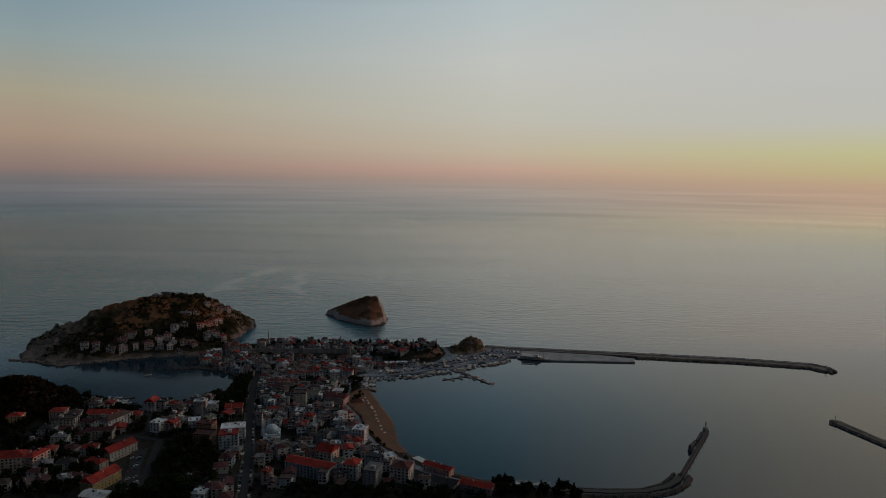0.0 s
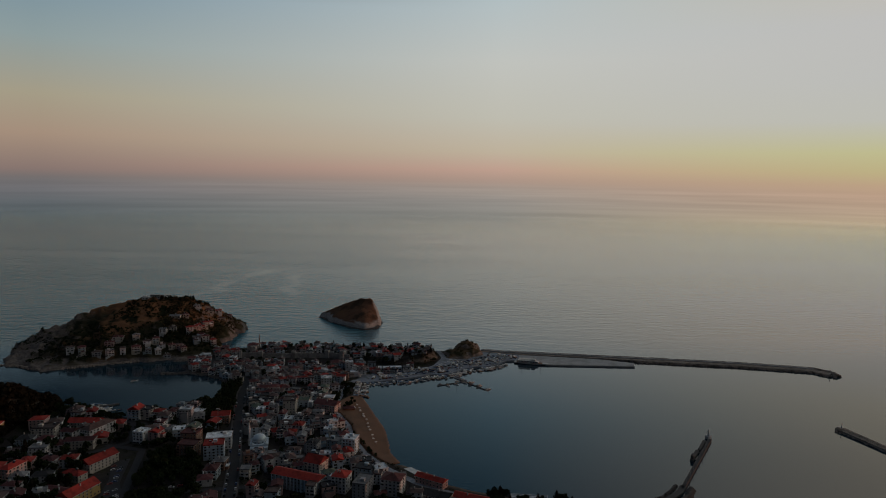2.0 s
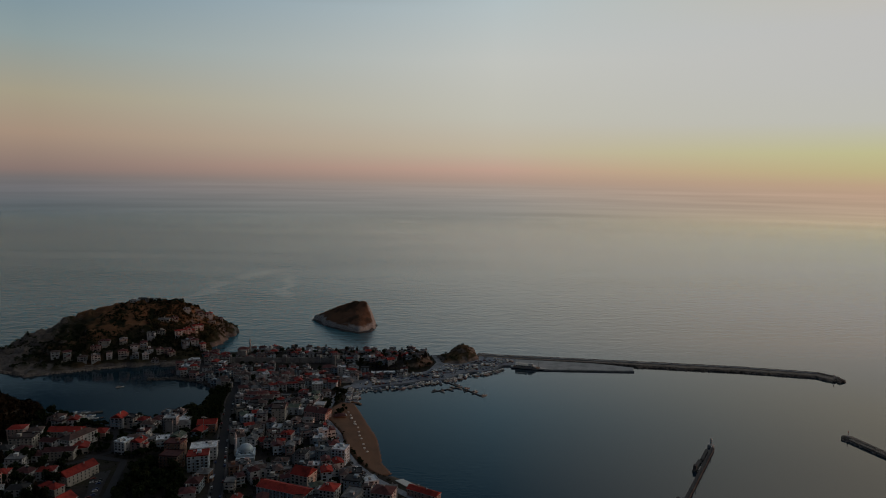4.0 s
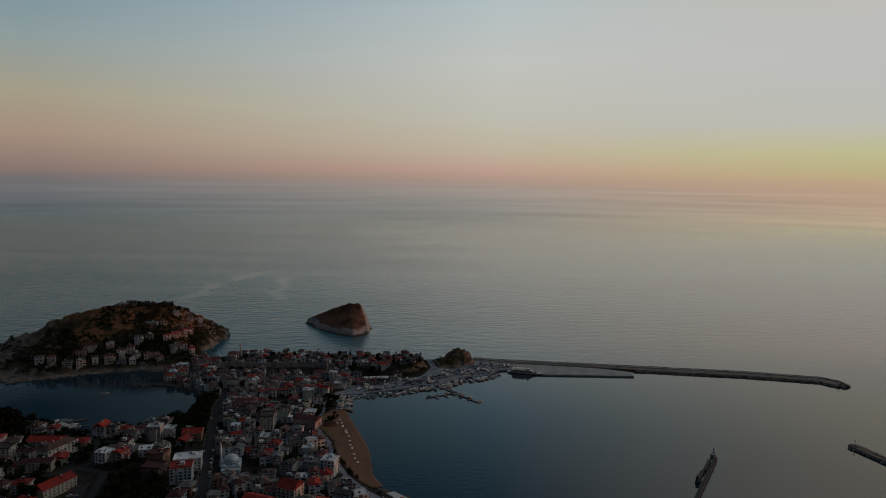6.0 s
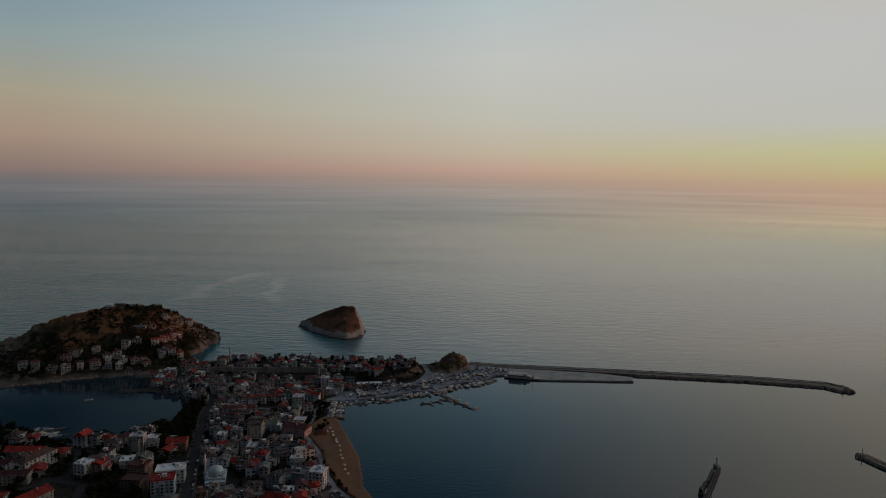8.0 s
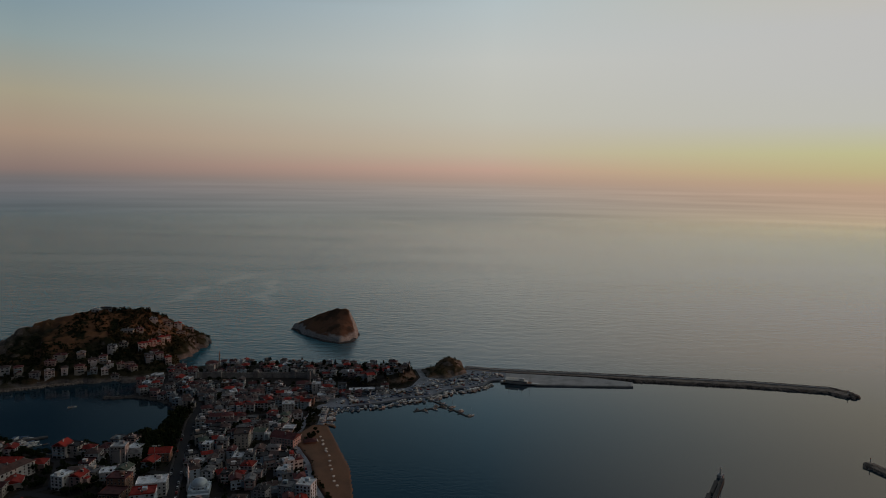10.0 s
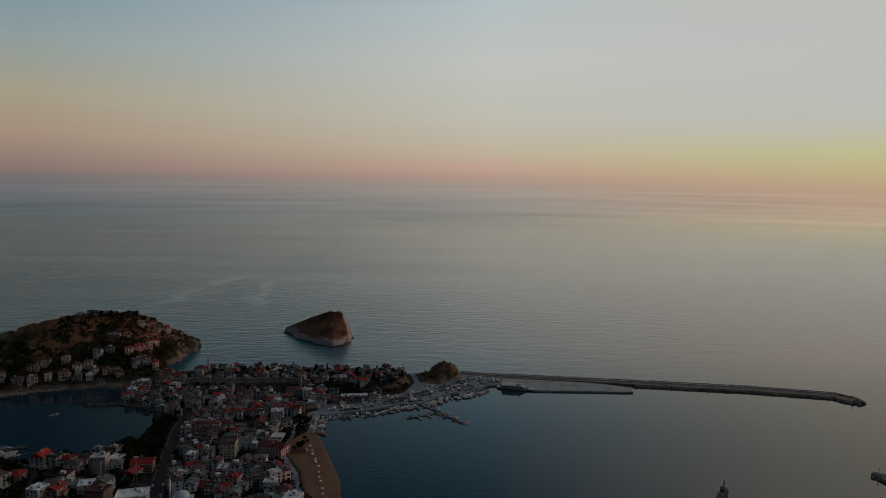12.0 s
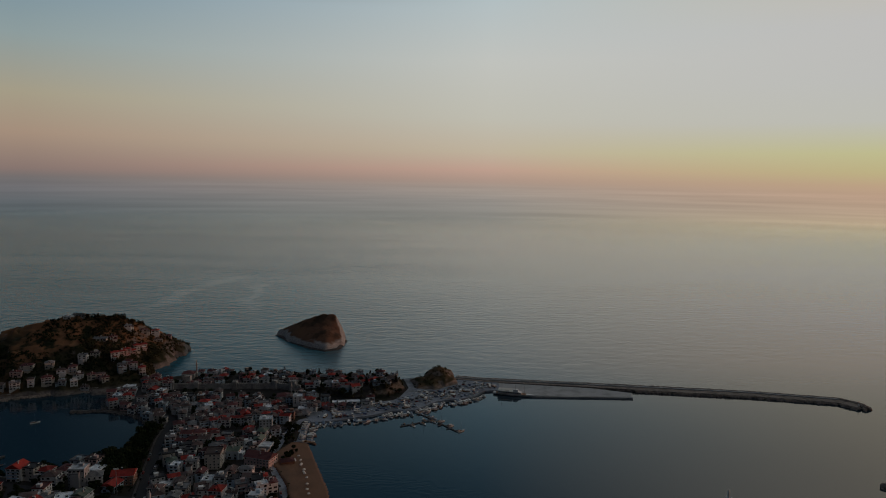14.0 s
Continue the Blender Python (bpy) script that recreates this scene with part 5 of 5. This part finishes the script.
grove([(-300, 590), (-225, 600), (-205, 660), (-240, 690), (-310, 670), (-395, 690), (-380, 640)], 110, 1.2, (0, 1, 5, 2), "dark tree between the houses", "street trees", (0.6, 1.0), 0.5)
grove([(-270, 900), (-150, 905), (-100, 886), (-60, 868), (-10, 876), (4, 900), (-4, 930), (-60, 942), (-150, 955), (-240, 950)], 48, 1.3, (0, 1, 2, 3, 5), "dark tree on the castle hill", "castle trees", (0.6, 1.05))
grove([(-230, 770), (-100, 770), (-110, 870), (-270, 890), (-300, 860)], 45, 1.0, (1, 5, 0), "small dark tree below the castle", "street trees", (0.5, 0.9), 0.5)
for x, y, a in along([(-106, 716), (-98, 690), (-84, 661), (-75, 631), (-61, 603), (-50, 585)], 4.2):
    if tr.random() < 0.8:
        plant(x + tr.uniform(-1.5, 1.5), y, tr.choice((5, 1)), tr.uniform(0.35, 0.6), "small dark tree behind the beach", "beach trees")
for _ in range(9):
    plant(tr.uniform(-99, -88), tr.uniform(700, 735), tr.choice((5, 1)), tr.uniform(0.5, 0.75), "small dark tree on the beach", "beach trees", 2.2)
far_trees()


def scrub(name, height_of, box, count, size, gate, mat, label, leaves=26, seed=1, lift=0.4):
    """Bushes or wood that cover a slope, too many to count. gate(x, y) says where they grow."""
    r = np.random.default_rng(seed)
    x, y = r.uniform(box[0], box[1], count), r.uniform(box[2], box[3], count)
    keep = gate(x, y)
    x, y = x[keep], y[keep]
    z = height_of(x, y)
    s = size * (0.55 + 0.9 * r.random(len(x)))
    clouds = [leaf_cloud((px, py, pz + k * lift), (k, k, k * 0.8), leaves, k * 0.3, r) for px, py, pz, k in zip(x, y, z, s)]
    return tagged(new(name, leaves_mesh(name, clouds, mat)), label, "scrub" if size < 3 else "wood", "", "stuff")


scrub("wood_hill", land_height, (-520, -375, 600, 712), 1000, 3.4,
      lambda x, y: (land_height(x, y) > 4.5) & (x < -390) & (inside_by(MAINLAND, x, y) > 4) & np.array([free(a, b, 0.5) for a, b in zip(x, y)]), PINE, "dark woodland on the steep hill", 60, 2, 1.0)
scrub("scrub_headland", head_height, (-600, -300, 830, 1110), 8000, 1.5,
      lambda x, y: (inside_by(HEADLAND, x, y) > 10) & (head_height(x, y) > 5) & ((fractal(x, y, 60, 4, 21) > 0.08) | ((x > -500) & (head_height(x, y) < 34) & (y < 985) & (fractal(x, y, 26, 3, 33) > -0.2)) | ((x > -420) & (fractal(x, y, 30, 3, 8) > -0.05)))
      & (np.array([free(a, b, 0.3) for a, b in zip(x, y)])), LEAF, "dark green scrub on the headland", 20, 3)
scrub("scrub_east", head_height, (-400, -303, 925, 1105), 3000, 1.7,
      lambda x, y: (inside_by(HEADLAND, x, y) > 4) & (fractal(x, y, 22, 3, 31) > -0.16) & np.array([free(a, b, 0.3) for a, b in zip(x, y)]), DRY_LEAF, "green scrub on the eastern slope", 20, 13)
scrub("scrub_crest", head_height, (-470, -310, 985, 1060), 130, 2.6,
      lambda x, y: (near_line(HEAD_RIDGE, x, y)[0] < 9) & (fractal(x, y, 40, 3, 4) > -0.02), PINE, "dark bushes on the headland crest", 30, 4, 0.8)
scrub("scrub_castle", land_height, (-280, 14, 850, 960), 2600, 1.6,
      lambda x, y: (np.abs(inside_by(CASTLE_HILL, x, y) - 2) < 9) & (land_height(x, y) > 3.2) & (x > -160) & np.array([free(a, b, 0.2) for a, b in zip(x, y)]), DRY_LEAF, "dark green scrub on the castle cliff", 24, 5)
scrub("scrub_rock", rock_height, (0, 62, 900, 966), 260, 1.3, lambda x, y: (inside_by(ROCK, x, y) > 7), DRY_LEAF, "low scrub on the rocky knoll", 20, 6)
scrub("scrub_island", island_height, (-212, -97, 1080, 1220), 1400, 0.8, lambda x, y: (inside_by(ISLAND, x, y) > 16) & (fractal(x, y, 40, 3, 6) > -0.05), BARK, "dry brown scrub on the islet", 10, 7)
scrub("scrub_town", land_height, (-400, 40, 470, 870), 2600, 1.2,
      lambda x, y: (inside_by(MAINLAND, x, y) > 8) & np.array([free(a, b, 0.3) and line_clear(a, b, 1.0) and inside_by(beach, a, b) < -3 for a, b in zip(x, y)]), LEAF, "dark hedges and bushes in gardens", 16, 8)


# ---- castle walls ----
def castle():
    t = thing("castle_wall", (0, 0, 0), "old grey stone castle wall with square towers", "castle wall")
    line = [(-268, 896), (-240, 898), (-196, 900), (-150, 902), (-118, 893)]
    for (ax, ay), (bx, by) in zip(line, line[1:]):
        d = math.hypot(bx - ax, by - ay)
        a = math.degrees(math.atan2(by - ay, bx - ax))
        top = hr.uniform(7.6, 9.8)
        b = Build().box(0, -1.2, -1, d, 1.2, top)
        for k in range(int(d / 2.4)):
            b.box(k * 2.4 + 0.4, -1.2, top, k * 2.4 + 1.8, -0.7, top + 1.0)
        piece("wall", b.mesh("wall", CASTLE), t, (ax, ay, 0), a)
        b = Build().box(-3, -3, -1, 3, 3, top + 2.5, 0, 0.25)
        for u in (-2.5, -0.6, 1.3):
            for v in (-2.75, 1.75):
                b.box(u, v, top + 2.5, u + 1.1, v + 1.0, top + 3.4)
        piece("tower", b.mesh("tower", CASTLE), t, (ax, ay, 0), a)


castle()


def gate_tower(x, y, turn):
    t = thing("castle_tower", (x, y, ground_z(x, y)), "square grey stone castle tower", "tower", "castle towers", turn=turn)
    piece("body", Build().box(-4, -4, -4, 4, 4, 9.5, 0, 0.3).mesh("body", CASTLE), t)
    for u in (-3.6, -1.6, 0.4, 2.4):
        for v in (-3.7, 2.9):
            piece("merlon", Build().box(u, v, 9.5, u + 1.2, v + 0.8, 10.7).mesh("merlon", CASTLE), t)


gate_tower(-252, 905, 5)
gate_tower(-128, 898, -10)


# ---- boats ----
def hull(b, length, beam, depth, slot=0, lift=0.0):
    """A boat's hull with a pointed bow along +x, raised sheer and flat transom."""
    prof = [(-0.5, 0.78, 0.1), (-0.2, 1.0, 0.0), (0.15, 0.95, 0.06), (0.38, 0.55, 0.2), (0.5, 0.04, 0.34)]
    v = []
    for s, w, up in prof:
        x = s * length
        v += [(x, -w * beam / 2, depth * (1 + up) + lift), (x * 0.96, -w * beam * 0.36, -0.4 + lift), (x * 0.96, w * beam * 0.36, -0.4 + lift), (x, w * beam / 2, depth * (1 + up) + lift)]
    f = []
    for k in range(len(prof) - 1):
        a = 4 * k
        f += [(a, a + 1, a + 5, a + 4), (a + 1, a + 2, a + 6, a + 5), (a + 2, a + 3, a + 7, a + 6), (a + 3, a, a + 4, a + 7)]
    b.add(v, f + [(3, 2, 1, 0), (16, 17, 18, 19)], slot)
    return b


def boat_kind(length, beam, paint, cabin, mast, deck):
    t = thing("boat", (0, 0, -50), "", "boat", "moored boats")
    piece("hull", hull(Build(), length, beam, 0.75).mesh("hull", paint), t)
    piece("deck", Build().box(-length * 0.46, -beam * 0.36, 0.76, length * 0.2, beam * 0.36, 0.84).mesh("deck", deck), t)
    if cabin:
        piece("cabin", Build().box(-length * 0.18, -beam * 0.3, 0.84, length * 0.14, beam * 0.3, 2.3, 0, 0.12).mesh("cabin", WHITE), t)
        piece("windscreen", Build().box(length * 0.12, -beam * 0.26, 1.5, length * 0.14 + 0.02, beam * 0.26, 2.05).mesh("windscreen", GLASS), t)
        piece("canopy", Build().box(-length * 0.45, -beam * 0.34, 2.3, length * 0.17, beam * 0.34, 2.42).mesh("canopy", deck if deck is not WOOD else CANVAS), t)
    if mast:
        piece("mast", Build().lathe([(0.08, 0.8), (0.05, length * 1.15), (0.01, length * 1.16)], 6).mesh("mast", STEEL), t)
        piece("boom", Build().box(-length * 0.42, -0.06, 1.7, 0, 0.06, 1.95).mesh("boom", CANVAS), t)
    return t


BOATS = [(boat_kind(7, 2.5, WHITE, True, False, WOOD), "small white motor boat with a cabin"), (boat_kind(9.5, 3.2, WOOD, True, False, WHITE), "brown wooden fishing boat, white cabin"),
         (boat_kind(5.5, 2.0, BLUE, False, False, WOOD), "small open blue rowing boat"), (boat_kind(13, 4.0, WHITE, True, False, BLUE), "large white excursion boat, blue canopy"),
         (boat_kind(9, 3.0, WHITE, False, True, WOOD), "white sailing boat with a bare mast"), (boat_kind(6, 2.2, WHITE, False, False, BLUE), "small open white boat")]
br = random.Random(3)


def moor(x, y, z, turn, which, where):
    ob = copy_thing(BOATS[which][0], pose(x, y, z, 0, 0, turn))
    tagged(ob, BOATS[which][1] + " " + where)


QUAY_LINE = [(-88, 795), (-57, 803), (-29, 816), (-7, 830), (15, 832), (39, 860), (79, 874), (97, 897)]
for x, y, a in along(QUAY_LINE, 3.4):
    if br.random() < 0.85:
        moor(x + 4.0 * math.sin(radians(a)), y - 4.0 * math.cos(radians(a)), 0, a - 90 + br.uniform(-8, 8) + br.choice((0, 180)), br.choice((0, 3, 1, 3, 0, 5)), "moored at the quay")
for x, y, a in along([(-74, 795), (-60, 797), (-29, 806), (-5, 820), (22, 826), (46, 852), (78, 866)], 5):
    if br.random() < 0.8:
        moor(x + br.uniform(-2, 2), y, 0, br.uniform(0, 360), br.choice((0, 3, 5, 1)), "lying off the quay")
ashore, QUAY_CARS = 0, []
while ashore < 100:
    x, y = br.uniform(-85, 112), br.uniform(803, 935)
    quay = [(-84, 801), (-57, 809), (-29, 822), (-7, 836), (15, 838), (39, 866), (79, 881), (97, 904), (113, 912), (112, 934), (72, 944), (62, 925), (46, 902), (16, 898), (6, 880), (-10, 866), (-60, 846), (-90, 820)]
    if inside_by(quay, x, y) > 2 and inside_by(ROCK, x, y) < -2 and free(x, y, 1.2):
        TAKEN.append((x, y, 1.2))
        moor(x, y, 2.5, br.uniform(0, 360), br.choice((0, 1, 2, 5, 5)), "stored ashore on the quay")
        ashore += 1


ROW = 0
while ROW < 110:
    x, y = br.uniform(-70, 112), br.uniform(806, 935)
    if inside_by(quay, x, y) > 2 and inside_by(ROCK, x, y) < -2 and free(x, y, 1.0):
        TAKEN.append((x, y, 1.4))
        QUAY_CARS.append((x, y, br.choice((20, 110)) + br.uniform(-10, 10)))
        ROW += 1


def pontoon(x0, y0, x1, y1, fingers):
    d = math.hypot(x1 - x0, y1 - y0)
    a = math.degrees(math.atan2(y1 - y0, x1 - x0))
    t = thing("pontoon", (x0, y0, 0), "floating wooden pontoon with boats moored along it", "pontoon", "pontoons", turn=a)
    piece("walkway", Build().box(0, -1.0, -0.4, d, 1.0, 0.7).mesh("walkway", PAVING), t)
    for k in range(fingers):
        s = -1 if k % 2 else 1
        u = (k + 0.7) * d / fingers
        piece("finger", Build().box(u - 0.4, 1.0 if s > 0 else -5.0, -0.3, u + 0.4, 5.0 if s > 0 else -1.0, 0.6).mesh("finger", PAVING), t)
        c, q = math.cos(radians(a)), math.sin(radians(a))
        bx, by = u + d / fingers * 0.45, s * 4.4
        if br.random() < 0.8:
            moor(x0 + bx * c - by * q, y0 + bx * q + by * c, 0, a + 90 * s + br.uniform(-6, 6), br.choice((0, 2, 4, 5)), "moored at a pontoon")


pontoon(14, 838, 35, 812, 4)
pontoon(35, 812, 59, 780, 5)
pontoon(2, 792, 38, 812, 7)
for x, y, a in along([(-92, 748), (-95, 800)], 2.9):
    moor(x + br.uniform(1, 3), y, 1.9, br.uniform(-12, 12), br.choice((0, 5, 5, 2)), "drawn up beside the beach")
    if br.random() < 0.75:
        moor(x + br.uniform(9, 12), y + br.uniform(-1, 1), 0, br.uniform(-12, 12), br.choice((0, 5, 1, 2)), "lying beside the beach")


def kiosk(x, y, turn):
    t = thing("beach_kiosk", (x, y, 2.2), "low brown wooden beach kiosk with a tiled roof", "kiosk", turn=turn)
    piece("wall", Build().box(-5, -3.5, -1.5, 5, 3.5, 3.0).mesh("wall", WALLS["brown"]), t)
    piece("roof", roof_mesh("hip", 10, 7, 3.0, 1.8, 1.2).mesh("roof", [ROOFS["dark red-tiled"], WOOD]), t)
    piece("counter", Build().box(5, -2.5, -0.5, 6.2, 2.5, 1.1).mesh("counter", WOOD), t)
    piece("awning", Build().box(5, -3.0, 2.3, 7.4, 3.0, 2.45).mesh("awning", CANVAS), t)


kiosk(-92, 700, 20)
slab("boat_yard", [(-98, 748), (-88, 748), (-90, 802), (-102, 802)], -1, 2.0, QUAY, "paved strip with boats beside the beach", "boat yard")
for x, y, a in along([(-372, 698), (-352, 690), (-330, 680)], 6):
    moor(x + br.uniform(-3, 3), y + 10 + br.uniform(-5, 5), 0, br.uniform(-30, 30) + 60, br.choice((5, 2, 0, 3)), "in the small cove")
moor(-361, 709, 0, 20, 3, "in the small cove")
moor(-364, 794, 0, 40, 4, "anchored in the cove")
slab("cove_yard", [(-412, 699), (-383, 692), (-354, 692), (-338, 679), (-362, 666), (-390, 672)], 0, 3.15, SAND, "sandy yard with drawn-up boats beside the cove", "boat yard")
for k in range(14):
    moor(-345 - 4.2 * (k % 7) + br.uniform(-1, 1), 683 + 5 * (k // 7) + br.uniform(-1, 1), 3.5, br.uniform(20, 100), br.choice((0, 5, 2, 5)), "drawn up beside the cove")
slab("cove_jetty", [(-372, 700), (-368, 697), (-342, 712), (-344, 715)], -1, 1.1, DARK_STONE, "low stone jetty in the cove", "jetty")
slab("cove_pier", [(-285, 822), (-312, 830), (-334, 829), (-342, 826), (-338, 823), (-312, 824), (-285, 817)], -1, 1.0, DARK_STONE, "short stone pier at the mouth of the cove", "pier")
stones("boulders_pier", [(-345, 825), (-330, 826), (-310, 830), (-298, 832)], 9, 130, 1.6, 1.6, DARK_STONE, "dark rocks along the short pier", 21)
stones("boulders_cove", [(-335, 893), (-326, 866), (-312, 828), (-276, 816), (-256, 799), (-246, 768)], 8, 260, 1.3, 1.4, DARK_STONE, "dark rocks along the cove shore", 22)
stones("boulders_point", [(-326, 985), (-320, 1020), (-316, 1055), (-313, 1078)], 10, 420, 1.7, 1.6, DARK_STONE, "dark rocks round the headland point", 23)
slab("promenade", [(-25, 560), (-19, 563), (4, 541), (-2, 535)], -1, 2.6, WHITE, "pale concrete seafront terrace", "promenade")
slab("beach_jetty", [(-95, 757), (-76, 745), (-75, 747), (-94, 760)], -1, 1.2, WOOD, "narrow wooden jetty beside the beach", "jetty")
stones("boulders_headland", [(-578, 893), (-548, 850), (-498, 832), (-456, 850), (-376, 888), (-335, 893)], 9, 700, 1.5, 1.5, STONE, "dark boulders along the headland shore", 9)
stones("boulders_reef", [(-573, 851), (-560, 850)], 5, 30, 1.6, 1.2, STONE, "low dark rocks off the headland", 10)
stones("boulders_islet", [(-208, 1172), (-183, 1134), (-146, 1095), (-118, 1079), (-102, 1091), (-98, 1140)], 7, 700, 1.6, 1.2, DARK_STONE, "dark wet boulders round the islet shore", 12)
for ob, _ in BOATS:
    for o in (*ob.children_recursive, ob):
        bpy.data.objects.remove(o)


def ferry():
    t = thing("ship", (130, 893, 0), "long white excursion ship with masts berthed at the quay", "ship", turn=-14)
    piece("hull", hull(Build(), 48, 8.5, 2.0).mesh("hull", WHITE), t)
    piece("boot_stripe", hull(Build(), 48.2, 8.6, 0.5).mesh("boot_stripe", RUBBER), t)
    piece("deck", Build().box(-21, -3.6, 2.1, 14, 3.6, 2.3).mesh("deck", WOOD), t)
    piece("lower_cabin", Build().box(-18, -3.0, 2.3, 9, 3.0, 4.6, 0, 0.15).mesh("lower_cabin", WHITE), t)
    piece("upper_deck", Build().box(-19, -3.3, 4.6, 6, 3.3, 4.8).mesh("upper_deck", WHITE), t)
    piece("awning", Build().box(-18, -3.2, 6.9, -2, 3.2, 7.05).mesh("awning", CANVAS), t)
    for k in range(5):
        for y in (-3.0, 3.0):
            piece("awning_post", Build().box(-17.6 + k * 3.8, y - 0.08, 4.8, -17.45 + k * 3.8, y + 0.08, 6.9).mesh("awning_post", STEEL), t)
    piece("bridge", Build().box(-1, -2.4, 4.8, 5, 2.4, 7.3, 0, 0.3).mesh("bridge", WHITE), t)
    for x, top in ((-14, 15), (2, 17), (12, 14)):
        piece("mast", Build().lathe([(0.2, 2.3), (0.08, top), (0.01, top + 0.1)], 6, 0, x, 0).mesh("mast", STEEL), t)
    for k in range(12):
        piece("window", WINDOW_MESH, t, (-16.5 + k * 2.1, -3.0, 2.9), 0)


ferry()


# ---- beach parasols, cars, masts ----
POLE = Build().lathe([(0.05, 0), (0.04, 2.3), (0.01, 2.4)], 6).mesh("pole", WHITE)
CANOPY = Build().lathe([(1.35, 1.85), (1.32, 1.92), (0.8, 2.35), (0.02, 2.6)], 10).mesh("canopy", CANVAS)
for line, step in (([(-86, 716), (-76, 690), (-68, 662), (-61, 634), (-52, 604)], 8.5), ([(-80, 700), (-71, 672)], 13)):
    for x, y, a in along(line, step):
        x, y = x + br.uniform(-1, 1), y + br.uniform(-1, 1)
        t = thing("parasol", (x, y, float(beach_height(x, y)) + 0.3), "open pale parasol standing in the beach sand", "parasol", "beach parasols")
        piece("pole", POLE, t)
        piece("canopy", CANOPY, t)


def car_kind(paint):
    b = Build().add([(-2.1, -0.85, 0.3), (2.1, -0.85, 0.3), (2.1, 0.85, 0.3), (-2.1, 0.85, 0.3), (-2.1, -0.85, 0.9), (2.05, -0.85, 0.8), (2.05, 0.85, 0.8), (-2.1, 0.85, 0.9)],
                    [(3, 2, 1, 0), (4, 5, 6, 7), (0, 1, 5, 4), (1, 2, 6, 5), (2, 3, 7, 6), (3, 0, 4, 7)])
    c = Build().add([(-1.9, -0.78, 0.88), (1.0, -0.78, 0.85), (1.0, 0.78, 0.85), (-1.9, 0.78, 0.88), (-1.4, -0.65, 1.42), (0.35, -0.65, 1.42), (0.35, 0.65, 1.42), (-1.4, 0.65, 1.42)],
                    [(0, 1, 5, 4), (1, 2, 6, 5), (2, 3, 7, 6), (3, 0, 4, 7)])
    r = Build().box(-1.4, -0.65, 1.4, 0.35, 0.65, 1.47)
    return b.mesh("body", paint), c.mesh("glazing", GLASS), r.mesh("roof", paint)


CAR_KINDS = {c: car_kind(m) for c, m in CARS.items()}
WHEEL = mesh_of("wheel", [(0.32 * math.cos(k * 0.6283), y, 0.32 + 0.32 * math.sin(k * 0.6283)) for y in (-0.1, 0.1) for k in range(10)],
                [(k, (k + 1) % 10, 10 + (k + 1) % 10, 10 + k) for k in range(10)] + [tuple(range(9, -1, -1)), tuple(range(10, 20))], RUBBER)


def car(x, y, turn, where):
    c = br.choice(("white", "white", "silver", "black", "red", "blue"))
    t = thing("car", (x, y, max(ground_z(x, y), 1.95) + 0.2), "%s car parked %s" % (c, where), "car", "parked cars", turn=turn)
    body = piece("body", CAR_KINDS[c][0], t)
    for name, me in zip(("glazing", "roof"), CAR_KINDS[c][1:]):
        piece(name, me, body)
    for sx in (-1.3, 1.3):
        for sy in (-0.8, 0.8):
            piece("wheel", WHEEL, t, (sx, sy, 0))


slab("car_park", CAR_PARK, 0.5, 3.05, ASPHALT, "grey asphalt car park beside the school", "car park")
for x, y, a in along([(-240, 500), (-254, 526), (-266, 566)], 3.3):
    if br.random() < 0.32:
        car(x - 1.5, y, a + 90 + br.uniform(-8, 8), "in a car park")
for x, y, a in along([(-248, 491), (-263, 534), (-273, 558)], 3.6):
    if br.random() < 0.3:
        car(x + 1.5, y, a + 90 + br.uniform(-8, 8), "in a car park")
for side in (-1, 1):
    for x, y, a in along(MAIN_ROAD[1:7], 9):
        if br.random() < 0.45:
            car(x + side * 3.9 * math.sin(radians(a)), y - side * 3.9 * math.cos(radians(a)), a, "on the main street")
for x, y, a in QUAY_CARS:
    car(x, y, a, "on the harbour quay")
for x, y, a in along(SEA_ROAD[2:9], 6):
    if br.random() < 0.75:
        car(x - 2.0 * math.sin(radians(a)), y + 2.0 * math.cos(radians(a)), a, "on the seafront road")
for x, y in ((-212, 512), (-206, 519), (-199, 522), (-222, 503), (-229, 498), (-193, 528), (-216, 525)):
    car(x + br.uniform(-2, 2), y, br.uniform(0, 180), "at the edge of the park")


def mast(x, y):
    t = thing("floodlight_mast", (x, y, ground_z(x, y)), "tall thin steel mast with floodlights among trees", "lamp mast")
    piece("pole", Build().lathe([(0.35, 0), (0.18, 21), (0.01, 21.1)], 8).mesh("pole", STEEL), t)
    for k in range(4):
        piece("floodlight", Build().box(-1.8 + k * 1.0, -0.5, 20.4, -1.1 + k * 1.0, 0.2, 21.4).mesh("floodlight", WHITE), t)


mast(-211, 641)
